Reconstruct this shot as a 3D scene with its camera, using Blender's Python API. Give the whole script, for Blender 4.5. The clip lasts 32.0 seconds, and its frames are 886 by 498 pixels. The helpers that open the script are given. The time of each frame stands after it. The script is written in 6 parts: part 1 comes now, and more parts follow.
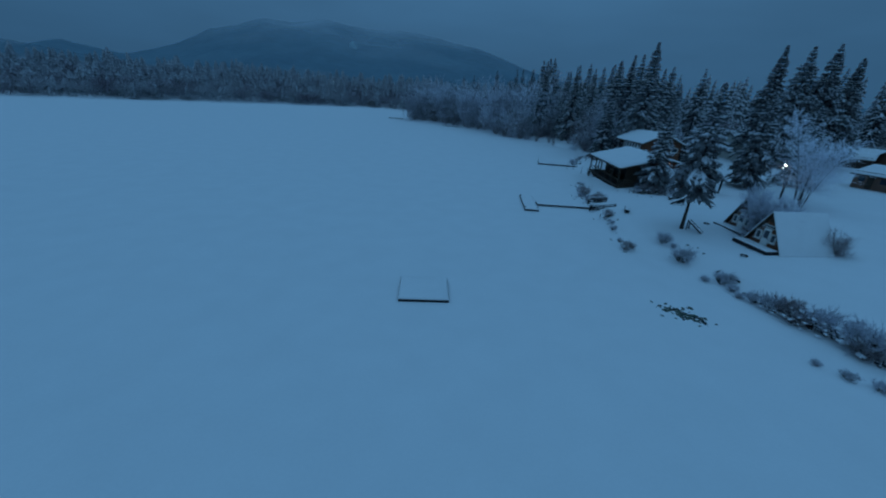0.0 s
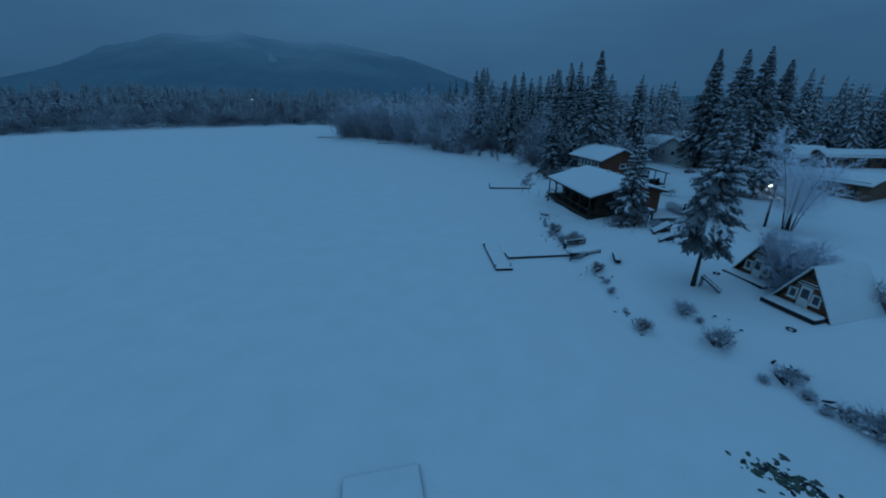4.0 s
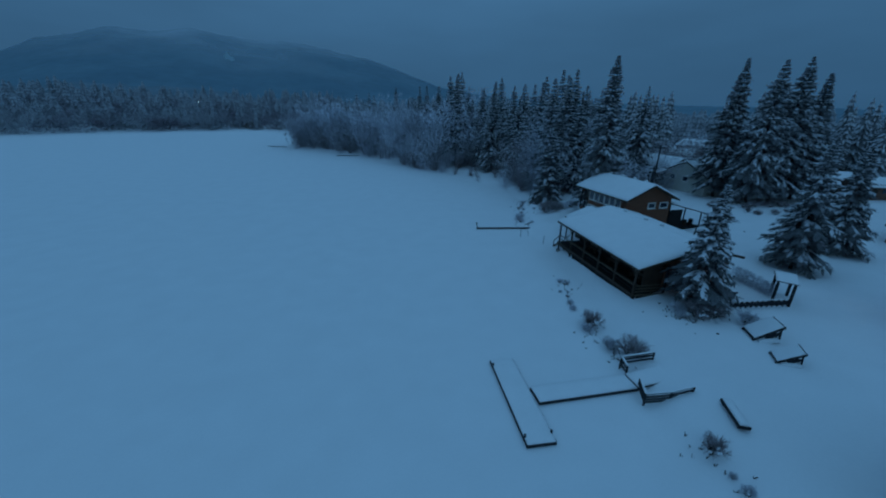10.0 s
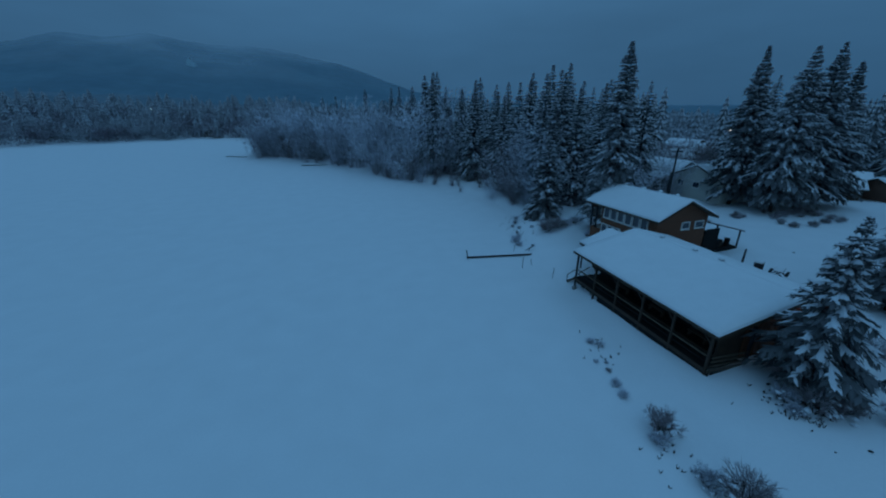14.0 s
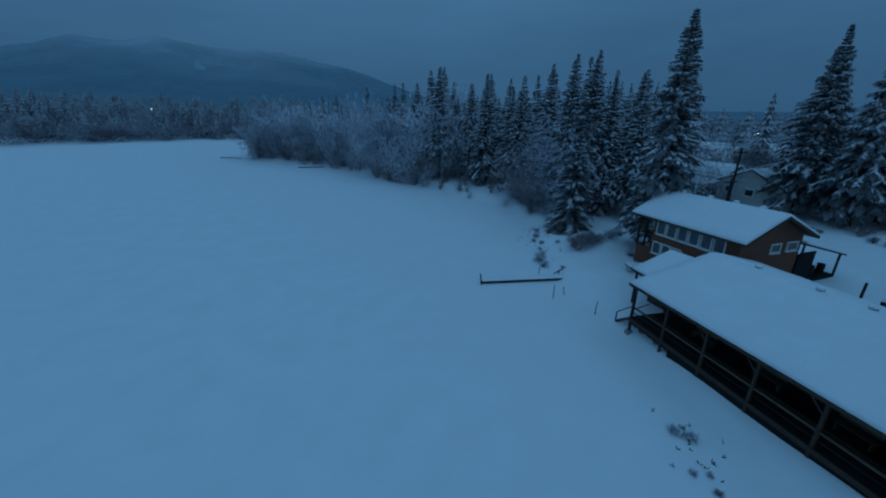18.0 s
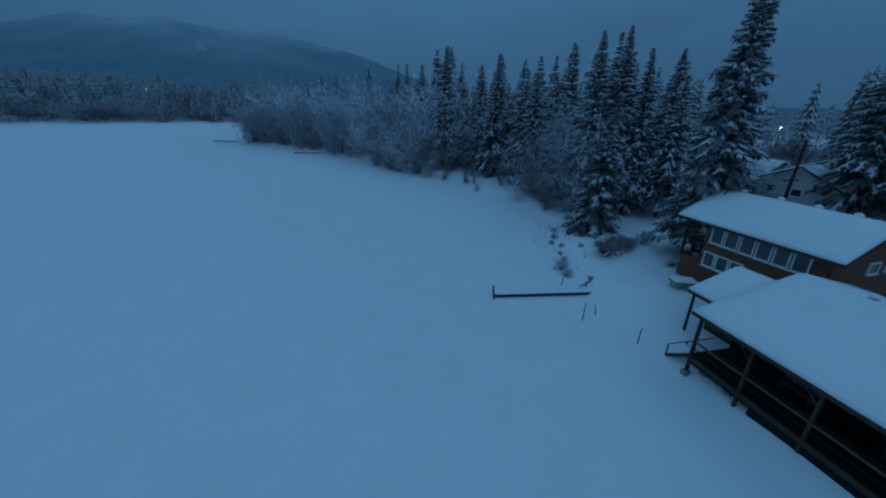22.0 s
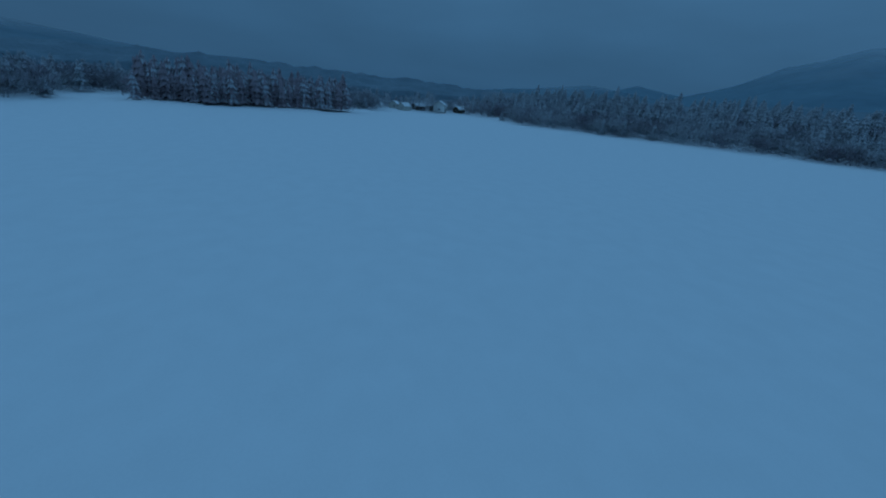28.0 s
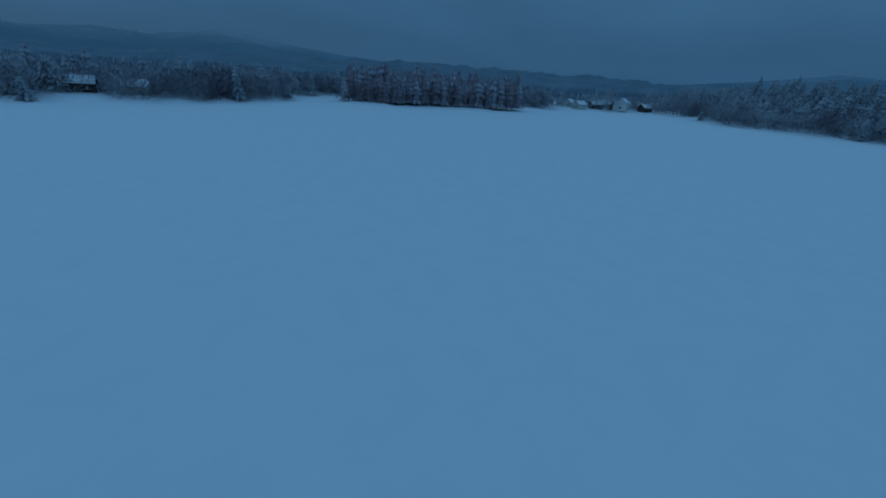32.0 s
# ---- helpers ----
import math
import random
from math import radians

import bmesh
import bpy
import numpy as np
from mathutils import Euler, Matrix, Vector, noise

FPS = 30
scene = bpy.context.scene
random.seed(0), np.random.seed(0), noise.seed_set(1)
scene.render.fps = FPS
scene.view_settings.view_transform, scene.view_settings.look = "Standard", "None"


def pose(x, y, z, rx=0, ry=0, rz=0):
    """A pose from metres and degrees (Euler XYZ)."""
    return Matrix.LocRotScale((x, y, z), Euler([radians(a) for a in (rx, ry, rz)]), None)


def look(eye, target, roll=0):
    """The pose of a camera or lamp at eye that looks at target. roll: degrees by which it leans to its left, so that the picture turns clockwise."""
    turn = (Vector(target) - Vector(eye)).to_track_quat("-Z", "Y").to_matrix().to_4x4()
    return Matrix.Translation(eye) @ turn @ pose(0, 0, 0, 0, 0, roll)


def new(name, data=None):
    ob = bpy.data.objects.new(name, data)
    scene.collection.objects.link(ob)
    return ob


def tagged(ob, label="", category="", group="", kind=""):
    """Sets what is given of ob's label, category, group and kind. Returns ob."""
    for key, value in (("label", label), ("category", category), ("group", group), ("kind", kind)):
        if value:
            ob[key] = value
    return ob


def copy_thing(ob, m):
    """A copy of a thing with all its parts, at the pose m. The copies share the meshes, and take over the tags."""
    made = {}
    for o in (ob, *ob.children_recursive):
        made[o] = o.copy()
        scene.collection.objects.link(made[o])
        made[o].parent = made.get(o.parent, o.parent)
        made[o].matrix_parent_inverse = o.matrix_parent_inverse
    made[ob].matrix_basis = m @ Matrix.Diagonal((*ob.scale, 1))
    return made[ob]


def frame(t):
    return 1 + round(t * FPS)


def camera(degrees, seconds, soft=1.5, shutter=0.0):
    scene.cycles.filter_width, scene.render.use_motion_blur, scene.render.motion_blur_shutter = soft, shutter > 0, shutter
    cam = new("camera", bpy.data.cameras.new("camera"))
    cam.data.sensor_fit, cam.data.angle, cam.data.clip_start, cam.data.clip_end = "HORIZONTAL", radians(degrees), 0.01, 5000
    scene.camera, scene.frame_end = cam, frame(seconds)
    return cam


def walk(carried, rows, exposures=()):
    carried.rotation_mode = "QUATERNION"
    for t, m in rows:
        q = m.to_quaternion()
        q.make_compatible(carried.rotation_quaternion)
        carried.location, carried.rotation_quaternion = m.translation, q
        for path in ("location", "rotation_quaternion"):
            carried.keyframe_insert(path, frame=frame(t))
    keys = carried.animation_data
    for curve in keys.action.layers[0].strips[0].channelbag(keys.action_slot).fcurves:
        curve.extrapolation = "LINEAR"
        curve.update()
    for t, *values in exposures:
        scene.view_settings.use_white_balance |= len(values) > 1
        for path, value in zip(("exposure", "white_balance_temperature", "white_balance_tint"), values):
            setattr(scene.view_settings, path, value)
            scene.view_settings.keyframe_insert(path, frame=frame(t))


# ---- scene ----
cam = camera(99.9, 32.0, soft=2.0)
PATH = [
    (0, (-2.607, 7.116, 13.51), (-2.651, 8.967, 12.754), 3.4),
    (0.5, (-2.835, 8.647, 13.75), (-2.843, 10.501, 13.001), 3.2),
    (1, (-3.044, 10.233, 14.055), (-2.986, 12.089, 13.312), 2.6),
    (1.5, (-3.152, 11.828, 14.435), (-3.017, 13.68, 13.692), 1.9),
    (2, (-3.268, 13.499, 14.839), (-3.083, 15.346, 14.095), 1.3),
    (2.5, (-3.393, 15.27, 15.131), (-3.167, 17.114, 14.389), 0.8),
    (3, (-3.443, 17.048, 15.513), (-3.206, 18.895, 14.783), 0.6),
    (3.5, (-3.389, 18.787, 16.014), (-3.152, 20.637, 15.292), 0.2),
    (5.5, (-3.145, 25.646, 17.147), (-2.895, 27.501, 16.443), 0.4),
    (6, (-3.016, 27.352, 17.379), (-2.73, 29.206, 16.685), 0.7),
    (6.5, (-2.924, 29.001, 17.472), (-2.578, 30.847, 16.785), 1.1),
    (7, (-2.662, 30.757, 17.699), (-2.319, 32.597, 16.995), 1.0),
    (7.5, (-2.561, 32.405, 17.801), (-2.208, 34.242, 17.094), 1.2),
    (8, (-2.367, 34.193, 17.771), (-2.014, 36.029, 17.061), 1.4),
    (8.5, (-2.168, 35.927, 17.946), (-1.816, 37.763, 17.235), 1.4),
    (9, (-1.906, 37.642, 18.042), (-1.55, 39.479, 17.336), 1.3),
    (9.5, (-1.768, 39.312, 18.146), (-1.393, 41.148, 17.448), 1.4),
    (10, (-1.562, 40.997, 18.22), (-1.158, 42.827, 17.521), 1.2),
    (10.5, (-1.335, 42.641, 18.346), (-0.933, 44.468, 17.64), 0.7),
    (11, (-0.96, 44.458, 18.144), (-0.566, 46.288, 17.441), 0.6),
    (11.5, (-0.716, 46.124, 18.071), (-0.324, 47.955, 17.368), 0.7),
    (12, (-0.475, 47.635, 18.27), (-0.029, 49.455, 17.57), 0.3),
    (12.5, (-0.207, 49.309, 18.06), (0.323, 51.108, 17.366), 0.4),
    (13, (0.038, 50.681, 18.131), (0.567, 52.482, 17.44), 0.3),
    (13.5, (0.402, 52.222, 17.991), (0.922, 54.028, 17.306), 0.2),
    (14, (0.785, 53.736, 17.98), (1.3, 55.544, 17.298), 0.1),
    (14.5, (1.133, 55.225, 17.794), (1.645, 57.038, 17.122), 0.3),
    (16.5, (2.419, 60.421, 17.118), (2.929, 62.239, 16.457), 0.3),
    (17, (2.816, 61.568, 16.943), (3.32, 63.387, 16.282), 0.3),
    (17.5, (3.083, 62.61, 16.706), (3.575, 64.43, 16.039), 0.3),
    (18, (3.357, 63.727, 16.26), (3.848, 65.55, 15.599), 0.5),
    (18.5, (3.651, 64.684, 15.954), (4.137, 66.511, 15.301), 0.7),
    (19, (3.885, 65.544, 15.693), (4.361, 67.374, 15.041), 0.8),
    (19.5, (4.002, 66.369, 15.372), (4.474, 68.198, 14.714), 1.2),
    (20, (4.119, 67.095, 15.22), (4.589, 68.919, 14.548), 1.2),
    (20.5, (4.241, 67.842, 15.011), (4.71, 69.664, 14.331), 1.3),
    (21, (4.463, 68.659, 14.993), (4.926, 70.479, 14.304), 1.3),
    (21.5, (4.608, 69.462, 15.038), (5.073, 71.279, 14.342), 1.3),
    (22, (4.74, 70.395, 15.277), (5.22, 72.201, 14.565), 1.8),
    (22.5, (4.551, 71.226, 15.564), (5.024, 73.031, 14.845), 3.0),
    (23, (4.396, 72.32, 15.813), (4.758, 74.148, 15.086), 4.3),
    (23.5, (4.012, 73.47, 15.946), (4.228, 75.319, 15.215), 5.8),
    (24, (3.348, 74.754, 15.927), (3.371, 76.614, 15.191), 7.1),
    (24.5, (2.667, 76.132, 15.921), (2.473, 77.979, 15.179), 7.6),
    (25, (1.642, 77.352, 15.959), (1.206, 79.155, 15.212), 7.3),
    (25.5, (-0.080, 78.975, 15.930), (-0.779, 80.689, 15.173), 6.71),
    (26, (-1.800, 80.600, 15.900), (-2.782, 82.167, 15.138), 6.13),
    (26.5, (-3.400, 81.900, 15.850), (-4.650, 83.263, 15.089), 5.61),
    (28.5, (-8.600, 85.600, 15.600), (-10.410, 85.963, 14.831), 6.15),
    (29, (-9.333, 85.933, 15.467), (-11.173, 86.051, 14.690), 6.62),
    (29.5, (-10.067, 86.267, 15.333), (-11.909, 86.333, 14.559), 6.74),
    (30, (-10.800, 86.600, 15.200), (-12.645, 86.610, 14.427), 6.55),
    (30.5, (-11.350, 86.750, 15.125), (-13.193, 86.709, 14.349), 5.96),
    (31, (-11.900, 86.900, 15.050), (-13.742, 86.812, 14.277), 5.57),
    (31.5, (-12.450, 87.050, 14.975), (-14.278, 86.918, 14.175), 4.78),
    (32, (-13.000, 87.200, 14.900), (-14.815, 87.044, 14.074), 3.99),
]
walk(cam, [(t, look(eye, target, roll)) for t, eye, target, roll in PATH], [(0, -2.06), (32, -2.03)])

# ---- world ----
world = bpy.data.worlds.new("dusk_sky")
scene.world = world
world.use_nodes = True
wn, wl = world.node_tree.nodes, world.node_tree.links
wn.clear()
SUN_ELEV, SUN_ROT = radians(30), radians(200)
sky = wn.new("ShaderNodeTexSky")
sky.sky_type, sky.sun_disc = "NISHITA", False
sky.sun_elevation, sky.sun_rotation = SUN_ELEV, SUN_ROT
sky.air_density, sky.dust_density, sky.ozone_density = 1.0, 1.0, 4.0
# cloud deck of an overcast dusk: brighter overhead than at the horizon
tc = wn.new("ShaderNodeTexCoord")
sep = wn.new("ShaderNodeSeparateXYZ")
wl.new(tc.outputs["Generated"], sep.inputs[0])
ramp = wn.new("ShaderNodeValToRGB")
wl.new(sep.outputs["Z"], ramp.inputs[0])
ramp.color_ramp.elements[0].position, ramp.color_ramp.elements[0].color = 0.0, (0.104, 0.355, 0.730, 1)
ramp.color_ramp.elements[1].position, ramp.color_ramp.elements[1].color = 1.0, (0.525, 1.42, 2.55, 1)
e = ramp.color_ramp.elements.new(0.12)
e.color = (0.140, 0.44, 0.868, 1)
e = ramp.color_ramp.elements.new(0.3)
e.color = (0.209, 0.61, 1.16, 1)
cn = wn.new("ShaderNodeTexNoise")
cn.inputs["Scale"].default_value, cn.inputs["Detail"].default_value = 2.2, 4.0
mp = wn.new("ShaderNodeMapping")
mp.inputs["Scale"].default_value = (1.0, 1.0, 4.0)
wl.new(tc.outputs["Generated"], mp.inputs[0])
wl.new(mp.outputs[0], cn.inputs["Vector"])
cr = wn.new("ShaderNodeMapRange")
cr.inputs["To Min"].default_value, cr.inputs["To Max"].default_value = 0.78, 1.22
wl.new(cn.outputs["Fac"], cr.inputs["Value"])
vm = wn.new("ShaderNodeVectorMath")
vm.operation = "SCALE"
# the last daylight stands in the north, so the sky fades gently towards the south
dv = wn.new("ShaderNodeVectorMath")
dv.operation = "DOT_PRODUCT"
dv.inputs[1].default_value = (0.2, 0.98, 0.0)
wl.new(tc.outputs["Generated"], dv.inputs[0])
dm = wn.new("ShaderNodeMapRange")
dm.inputs["From Min"].default_value = -1.0
dm.inputs["To Min"].default_value, dm.inputs["To Max"].default_value = 0.93, 1.08
wl.new(dv.outputs["Value"], dm.inputs["Value"])
lit = wn.new("ShaderNodeMath")
lit.operation = "MULTIPLY"
wl.new(cr.outputs[0], lit.inputs[0])
wl.new(dm.outputs[0], lit.inputs[1])
wl.new(ramp.outputs[0], vm.inputs[0])
wl.new(lit.outputs[0], vm.inputs["Scale"])
b1 = wn.new("ShaderNodeBackground")
b1.inputs["Strength"].default_value = 0.05
wl.new(sky.outputs[0], b1.inputs[0])
b2 = wn.new("ShaderNodeBackground")
b2.inputs["Strength"].default_value = 1.0
wl.new(vm.outputs[0], b2.inputs[0])
mx = wn.new("ShaderNodeMixShader")
mx.inputs[0].default_value = 0.94
wl.new(b1.outputs[0], mx.inputs[1])
wl.new(b2.outputs[0], mx.inputs[2])
wo = wn.new("ShaderNodeOutputWorld")
wl.new(mx.outputs[0], wo.inputs[0])

sun = new("sun", bpy.data.lights.new("sun", "SUN"))
sun.data.energy, sun.data.angle, sun.data.color = 0.5, radians(60), (0.34, 0.70, 1.0)
sun.matrix_world = look((0, 0, 60), (-math.sin(SUN_ROT) * 40, -math.cos(SUN_ROT) * 40, 60 - 40 * math.tan(SUN_ELEV)))


# ---- materials ----
def mat(name, base, rough=0.8, vary=0.25, scale=3.0, bump=0.3, fine=40.0, second=None, metal=0.0, spread=0.5, spec=0.3, per=0.0, stretch=None):
    """A surface with variation at two scales: patches of a second tone, fine grain, bump."""
    m = bpy.data.materials.new(name)
    m.use_nodes = True
    n, l = m.node_tree.nodes, m.node_tree.links
    p = n["Principled BSDF"]
    p.inputs["Roughness"].default_value, p.inputs["Metallic"].default_value = rough, metal
    p.inputs["Specular IOR Level"].default_value = spec
    second = second or tuple(c * (1 - vary) for c in base)
    co = n.new("ShaderNodeTexCoord")
    src = co.outputs["Object"]
    if stretch:
        mpn = n.new("ShaderNodeMapping")
        mpn.inputs["Scale"].default_value = stretch
        l.new(src, mpn.inputs[0])
        src = mpn.outputs[0]
    a = n.new("ShaderNodeTexNoise")
    a.inputs["Scale"].default_value, a.inputs["Detail"].default_value = scale, 4
    f = n.new("ShaderNodeTexNoise")
    f.inputs["Scale"].default_value, f.inputs["Detail"].default_value = fine, 3
    l.new(src, a.inputs["Vector"])
    l.new(src, f.inputs["Vector"])
    r = n.new("ShaderNodeMapRange")
    r.inputs["From Min"].default_value, r.inputs["From Max"].default_value = 0.5 - spread / 2, 0.5 + spread / 2
    l.new(a.outputs["Fac"], r.inputs["Value"])
    mix = n.new("ShaderNodeMix")
    mix.data_type = "RGBA"
    mix.inputs["A"].default_value, mix.inputs["B"].default_value = (*base, 1), (*second, 1)
    l.new(r.outputs[0], mix.inputs["Factor"])
    g = n.new("ShaderNodeMapRange")
    g.inputs["To Min"].default_value, g.inputs["To Max"].default_value = 1 - vary * 0.6, 1 + vary * 0.6
    l.new(f.outputs["Fac"], g.inputs["Value"])
    out = g.outputs[0]
    if per:
        o = n.new("ShaderNodeObjectInfo")
        pr = n.new("ShaderNodeMapRange")
        pr.inputs["To Min"].default_value, pr.inputs["To Max"].default_value = 1 - per, 1 + per
        l.new(o.outputs["Random"], pr.inputs["Value"])
        mu = n.new("ShaderNodeMath")
        mu.operation = "MULTIPLY"
        l.new(out, mu.inputs[0])
        l.new(pr.outputs[0], mu.inputs[1])
        out = mu.outputs[0]
    sc = n.new("ShaderNodeVectorMath")
    sc.operation = "SCALE"
    l.new(mix.outputs["Result"], sc.inputs[0])
    l.new(out, sc.inputs["Scale"])
    l.new(sc.outputs[0], p.inputs["Base Color"])
    if bump:
        b = n.new("ShaderNodeBump")
        b.inputs["Strength"].default_value = bump
        b.inputs["Distance"].default_value = 0.05
        l.new(f.outputs["Fac"], b.inputs["Height"])
        l.new(b.outputs[0], p.inputs["Normal"])
    return m


SNOW = mat("snow", (0.80, 0.81, 0.83), 0.75, 0.05, 0.35, 0.12, 6.0)
SNOW_ROOF = mat("roof_snow", (0.80, 0.81, 0.83), 0.8, 0.05, 0.8, 0.3, 5.0)
SNOW_TREE = mat("clinging_snow", (0.72, 0.74, 0.78), 0.8, 0.2, 1.5, 0.4, 14.0, per=0.06)
NEEDLE = mat("needles", (0.075, 0.082, 0.082), 0.8, 0.5, 0.5, 0.0, 6.0, second=(0.20, 0.205, 0.222), per=0.25)
# frosted, and paler than the near needles: distance haze is mixed in
NEEDLE_FAR = mat("hazed_frosted_needles", (0.20, 0.21, 0.23), 0.85, 0.4, 0.12, 0.0, 3.0, second=(0.34, 0.355, 0.38))
ISLE_TWIG = mat("brown_frosted_woods", (0.24, 0.175, 0.20), 0.85, 0.5, 0.2, 0.0, 3.0, second=(0.38, 0.31, 0.34))
TWIG_FROST = mat("frosted_twigs", (0.64, 0.66, 0.72), 0.85, 0.3, 0.5, 0.0, 6.0, second=(0.42, 0.42, 0.48), per=0.15)
TWIG_PALE = mat("pale_frosted_twigs", (0.82, 0.84, 0.89), 0.85, 0.25, 0.35, 0.0, 4.0, second=(0.58, 0.58, 0.64), per=0.2)
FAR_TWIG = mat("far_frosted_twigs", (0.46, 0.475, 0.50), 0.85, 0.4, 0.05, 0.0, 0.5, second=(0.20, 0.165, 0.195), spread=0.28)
# far bough snow, its colour dimmed for distance haze
SNOW_HAZED = mat("hazed_far_snow", (0.56, 0.59, 0.63), 0.85, 0.3, 0.1, 0.0, 2.0, second=(0.37, 0.39, 0.43))
TWIG_BROWN = mat("brown_twigs", (0.24, 0.185, 0.19), 0.85, 0.4, 1.0, 0.0, 8.0, second=(0.42, 0.40, 0.43), per=0.15)
BARK = mat("bark", (0.055, 0.042, 0.036), 0.9, 0.5, 4.0, 0.6, 30.0, stretch=(1, 1, 0.2))
CEDAR = mat("cedar_siding", (0.21, 0.080, 0.042), 0.7, 0.35, 1.2, 0.25, 14.0, second=(0.145, 0.054, 0.030), stretch=(1, 1, 5))
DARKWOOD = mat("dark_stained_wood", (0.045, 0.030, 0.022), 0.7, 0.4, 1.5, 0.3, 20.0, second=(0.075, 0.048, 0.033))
POSTWOOD = mat("weathered_post_wood", (0.030, 0.032, 0.038), 0.8, 0.4, 3.0, 0.3, 25.0)
# near-black wood: veranda and porch shade put into the colour
SHADE_BLACK = mat("shade_black_wood", (0.013, 0.012, 0.012), 0.85, 0.4, 1.5, 0.2, 20.0)
DECKWOOD = mat("weathered_decking", (0.14, 0.105, 0.075), 0.8, 0.35, 2.0, 0.3, 25.0)
WHITEPAINT = mat("white_paint", (0.74, 0.73, 0.70), 0.5, 0.08, 2.0, 0.1, 20.0)
CREAM = mat("cream_siding", (0.58, 0.57, 0.52), 0.6, 0.12, 1.0, 0.2, 12.0, stretch=(1, 1, 6))
GLASS = mat("window_glass", (0.03, 0.04, 0.06), 0.08, 0.2, 2.0, 0.0, 5.0, spec=0.8)
METAL = mat("galvanised_metal", (0.35, 0.36, 0.38), 0.45, 0.2, 6.0, 0.1, 30.0, metal=0.8)
GREENPAINT = mat("green_painted_hull", (0.05, 0.14, 0.11), 0.4, 0.25, 3.0, 0.1, 20.0)
WEED = mat("frozen_weed", (0.10, 0.135, 0.11), 0.9, 0.5, 3.0, 0.5, 20.0)
# blue distance haze is mixed into the mountain's and hill's base colours
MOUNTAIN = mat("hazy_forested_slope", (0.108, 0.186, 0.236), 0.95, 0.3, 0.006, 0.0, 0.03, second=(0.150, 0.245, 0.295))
HILL = mat("hazy_snowy_forested_hill", (0.115, 0.165, 0.20), 0.95, 0.5, 0.03, 0.0, 0.25, second=(0.19, 0.25, 0.29))
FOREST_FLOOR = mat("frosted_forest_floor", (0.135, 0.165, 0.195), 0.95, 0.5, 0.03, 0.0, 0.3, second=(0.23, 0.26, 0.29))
BOULDER = mat("pale_stone", (0.30, 0.29, 0.27), 0.85, 0.3, 2.0, 0.4, 14.0)
# blue distance haze is in this slope's colour, and in the clearing's
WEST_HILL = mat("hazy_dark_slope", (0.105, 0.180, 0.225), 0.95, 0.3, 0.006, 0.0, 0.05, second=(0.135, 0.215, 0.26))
CLEARING = mat("hazy_snow_clearing", (0.55, 0.72, 0.78), 0.95, 0.1, 0.02, 0.0, 0.2)
BRICK = mat("red_brown_siding", (0.20, 0.105, 0.075), 0.75, 0.3, 1.0, 0.25, 12.0)


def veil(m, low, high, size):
    """Low-cloud haze put into a slope's material: it fades between two heights, unevenly."""
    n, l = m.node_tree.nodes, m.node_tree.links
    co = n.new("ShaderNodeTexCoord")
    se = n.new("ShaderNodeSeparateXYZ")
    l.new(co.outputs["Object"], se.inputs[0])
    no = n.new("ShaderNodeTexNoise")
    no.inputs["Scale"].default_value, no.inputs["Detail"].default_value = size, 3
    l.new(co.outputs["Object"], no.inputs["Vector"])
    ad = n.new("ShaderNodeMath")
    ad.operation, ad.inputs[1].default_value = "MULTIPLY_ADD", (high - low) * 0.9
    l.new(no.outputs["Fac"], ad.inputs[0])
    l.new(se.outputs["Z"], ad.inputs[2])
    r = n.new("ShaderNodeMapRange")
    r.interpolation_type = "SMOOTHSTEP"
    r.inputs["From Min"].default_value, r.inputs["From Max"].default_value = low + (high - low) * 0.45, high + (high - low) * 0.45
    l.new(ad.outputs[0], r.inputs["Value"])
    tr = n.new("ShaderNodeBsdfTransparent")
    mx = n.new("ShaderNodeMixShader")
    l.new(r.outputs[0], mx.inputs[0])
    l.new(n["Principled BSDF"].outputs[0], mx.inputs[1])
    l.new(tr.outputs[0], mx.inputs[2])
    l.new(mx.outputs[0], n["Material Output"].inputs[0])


# haze painted over the upper slopes by thinning them away
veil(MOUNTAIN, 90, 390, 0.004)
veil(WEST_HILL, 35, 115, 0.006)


def lamp_mat(name, col, power):
    m = bpy.data.materials.new(name)
    m.use_nodes = True
    p = m.node_tree.nodes["Principled BSDF"]
    p.inputs["Emission Color"].default_value, p.inputs["Emission Strength"].default_value = (*col, 1), power
    return m


# ---- building blocks ----
def mesh_of(name, verts, faces, material, smooth=False):
    me = bpy.data.meshes.new(name)
    me.from_pydata([tuple(v) for v in verts], [], [tuple(f) for f in faces])
    me.materials.append(material)
    if smooth:
        me.polygons.foreach_set("use_smooth", [True] * len(me.polygons))
    me.update()
    return me


def put(name, mesh, parent=None, label="", m=None):
    ob = new(name, mesh)
    if parent is not None:
        ob.parent = parent
    if m is not None:
        ob.matrix_basis = m
    if label:
        ob["label"] = label
    return ob


def part(name, bm, material, parent=None, label="", smooth=False):
    me = bpy.data.meshes.new(name)
    bm.to_mesh(me)
    bm.free()
    me.materials.append(material)
    if smooth:
        me.polygons.foreach_set("use_smooth", [True] * len(me.polygons))
    return put(name, me, parent, label)


def thing(name, m, label, category, group="", kind=""):
    ob = new(name)
    ob.matrix_basis = m
    return tagged(ob, label, category, group, kind)


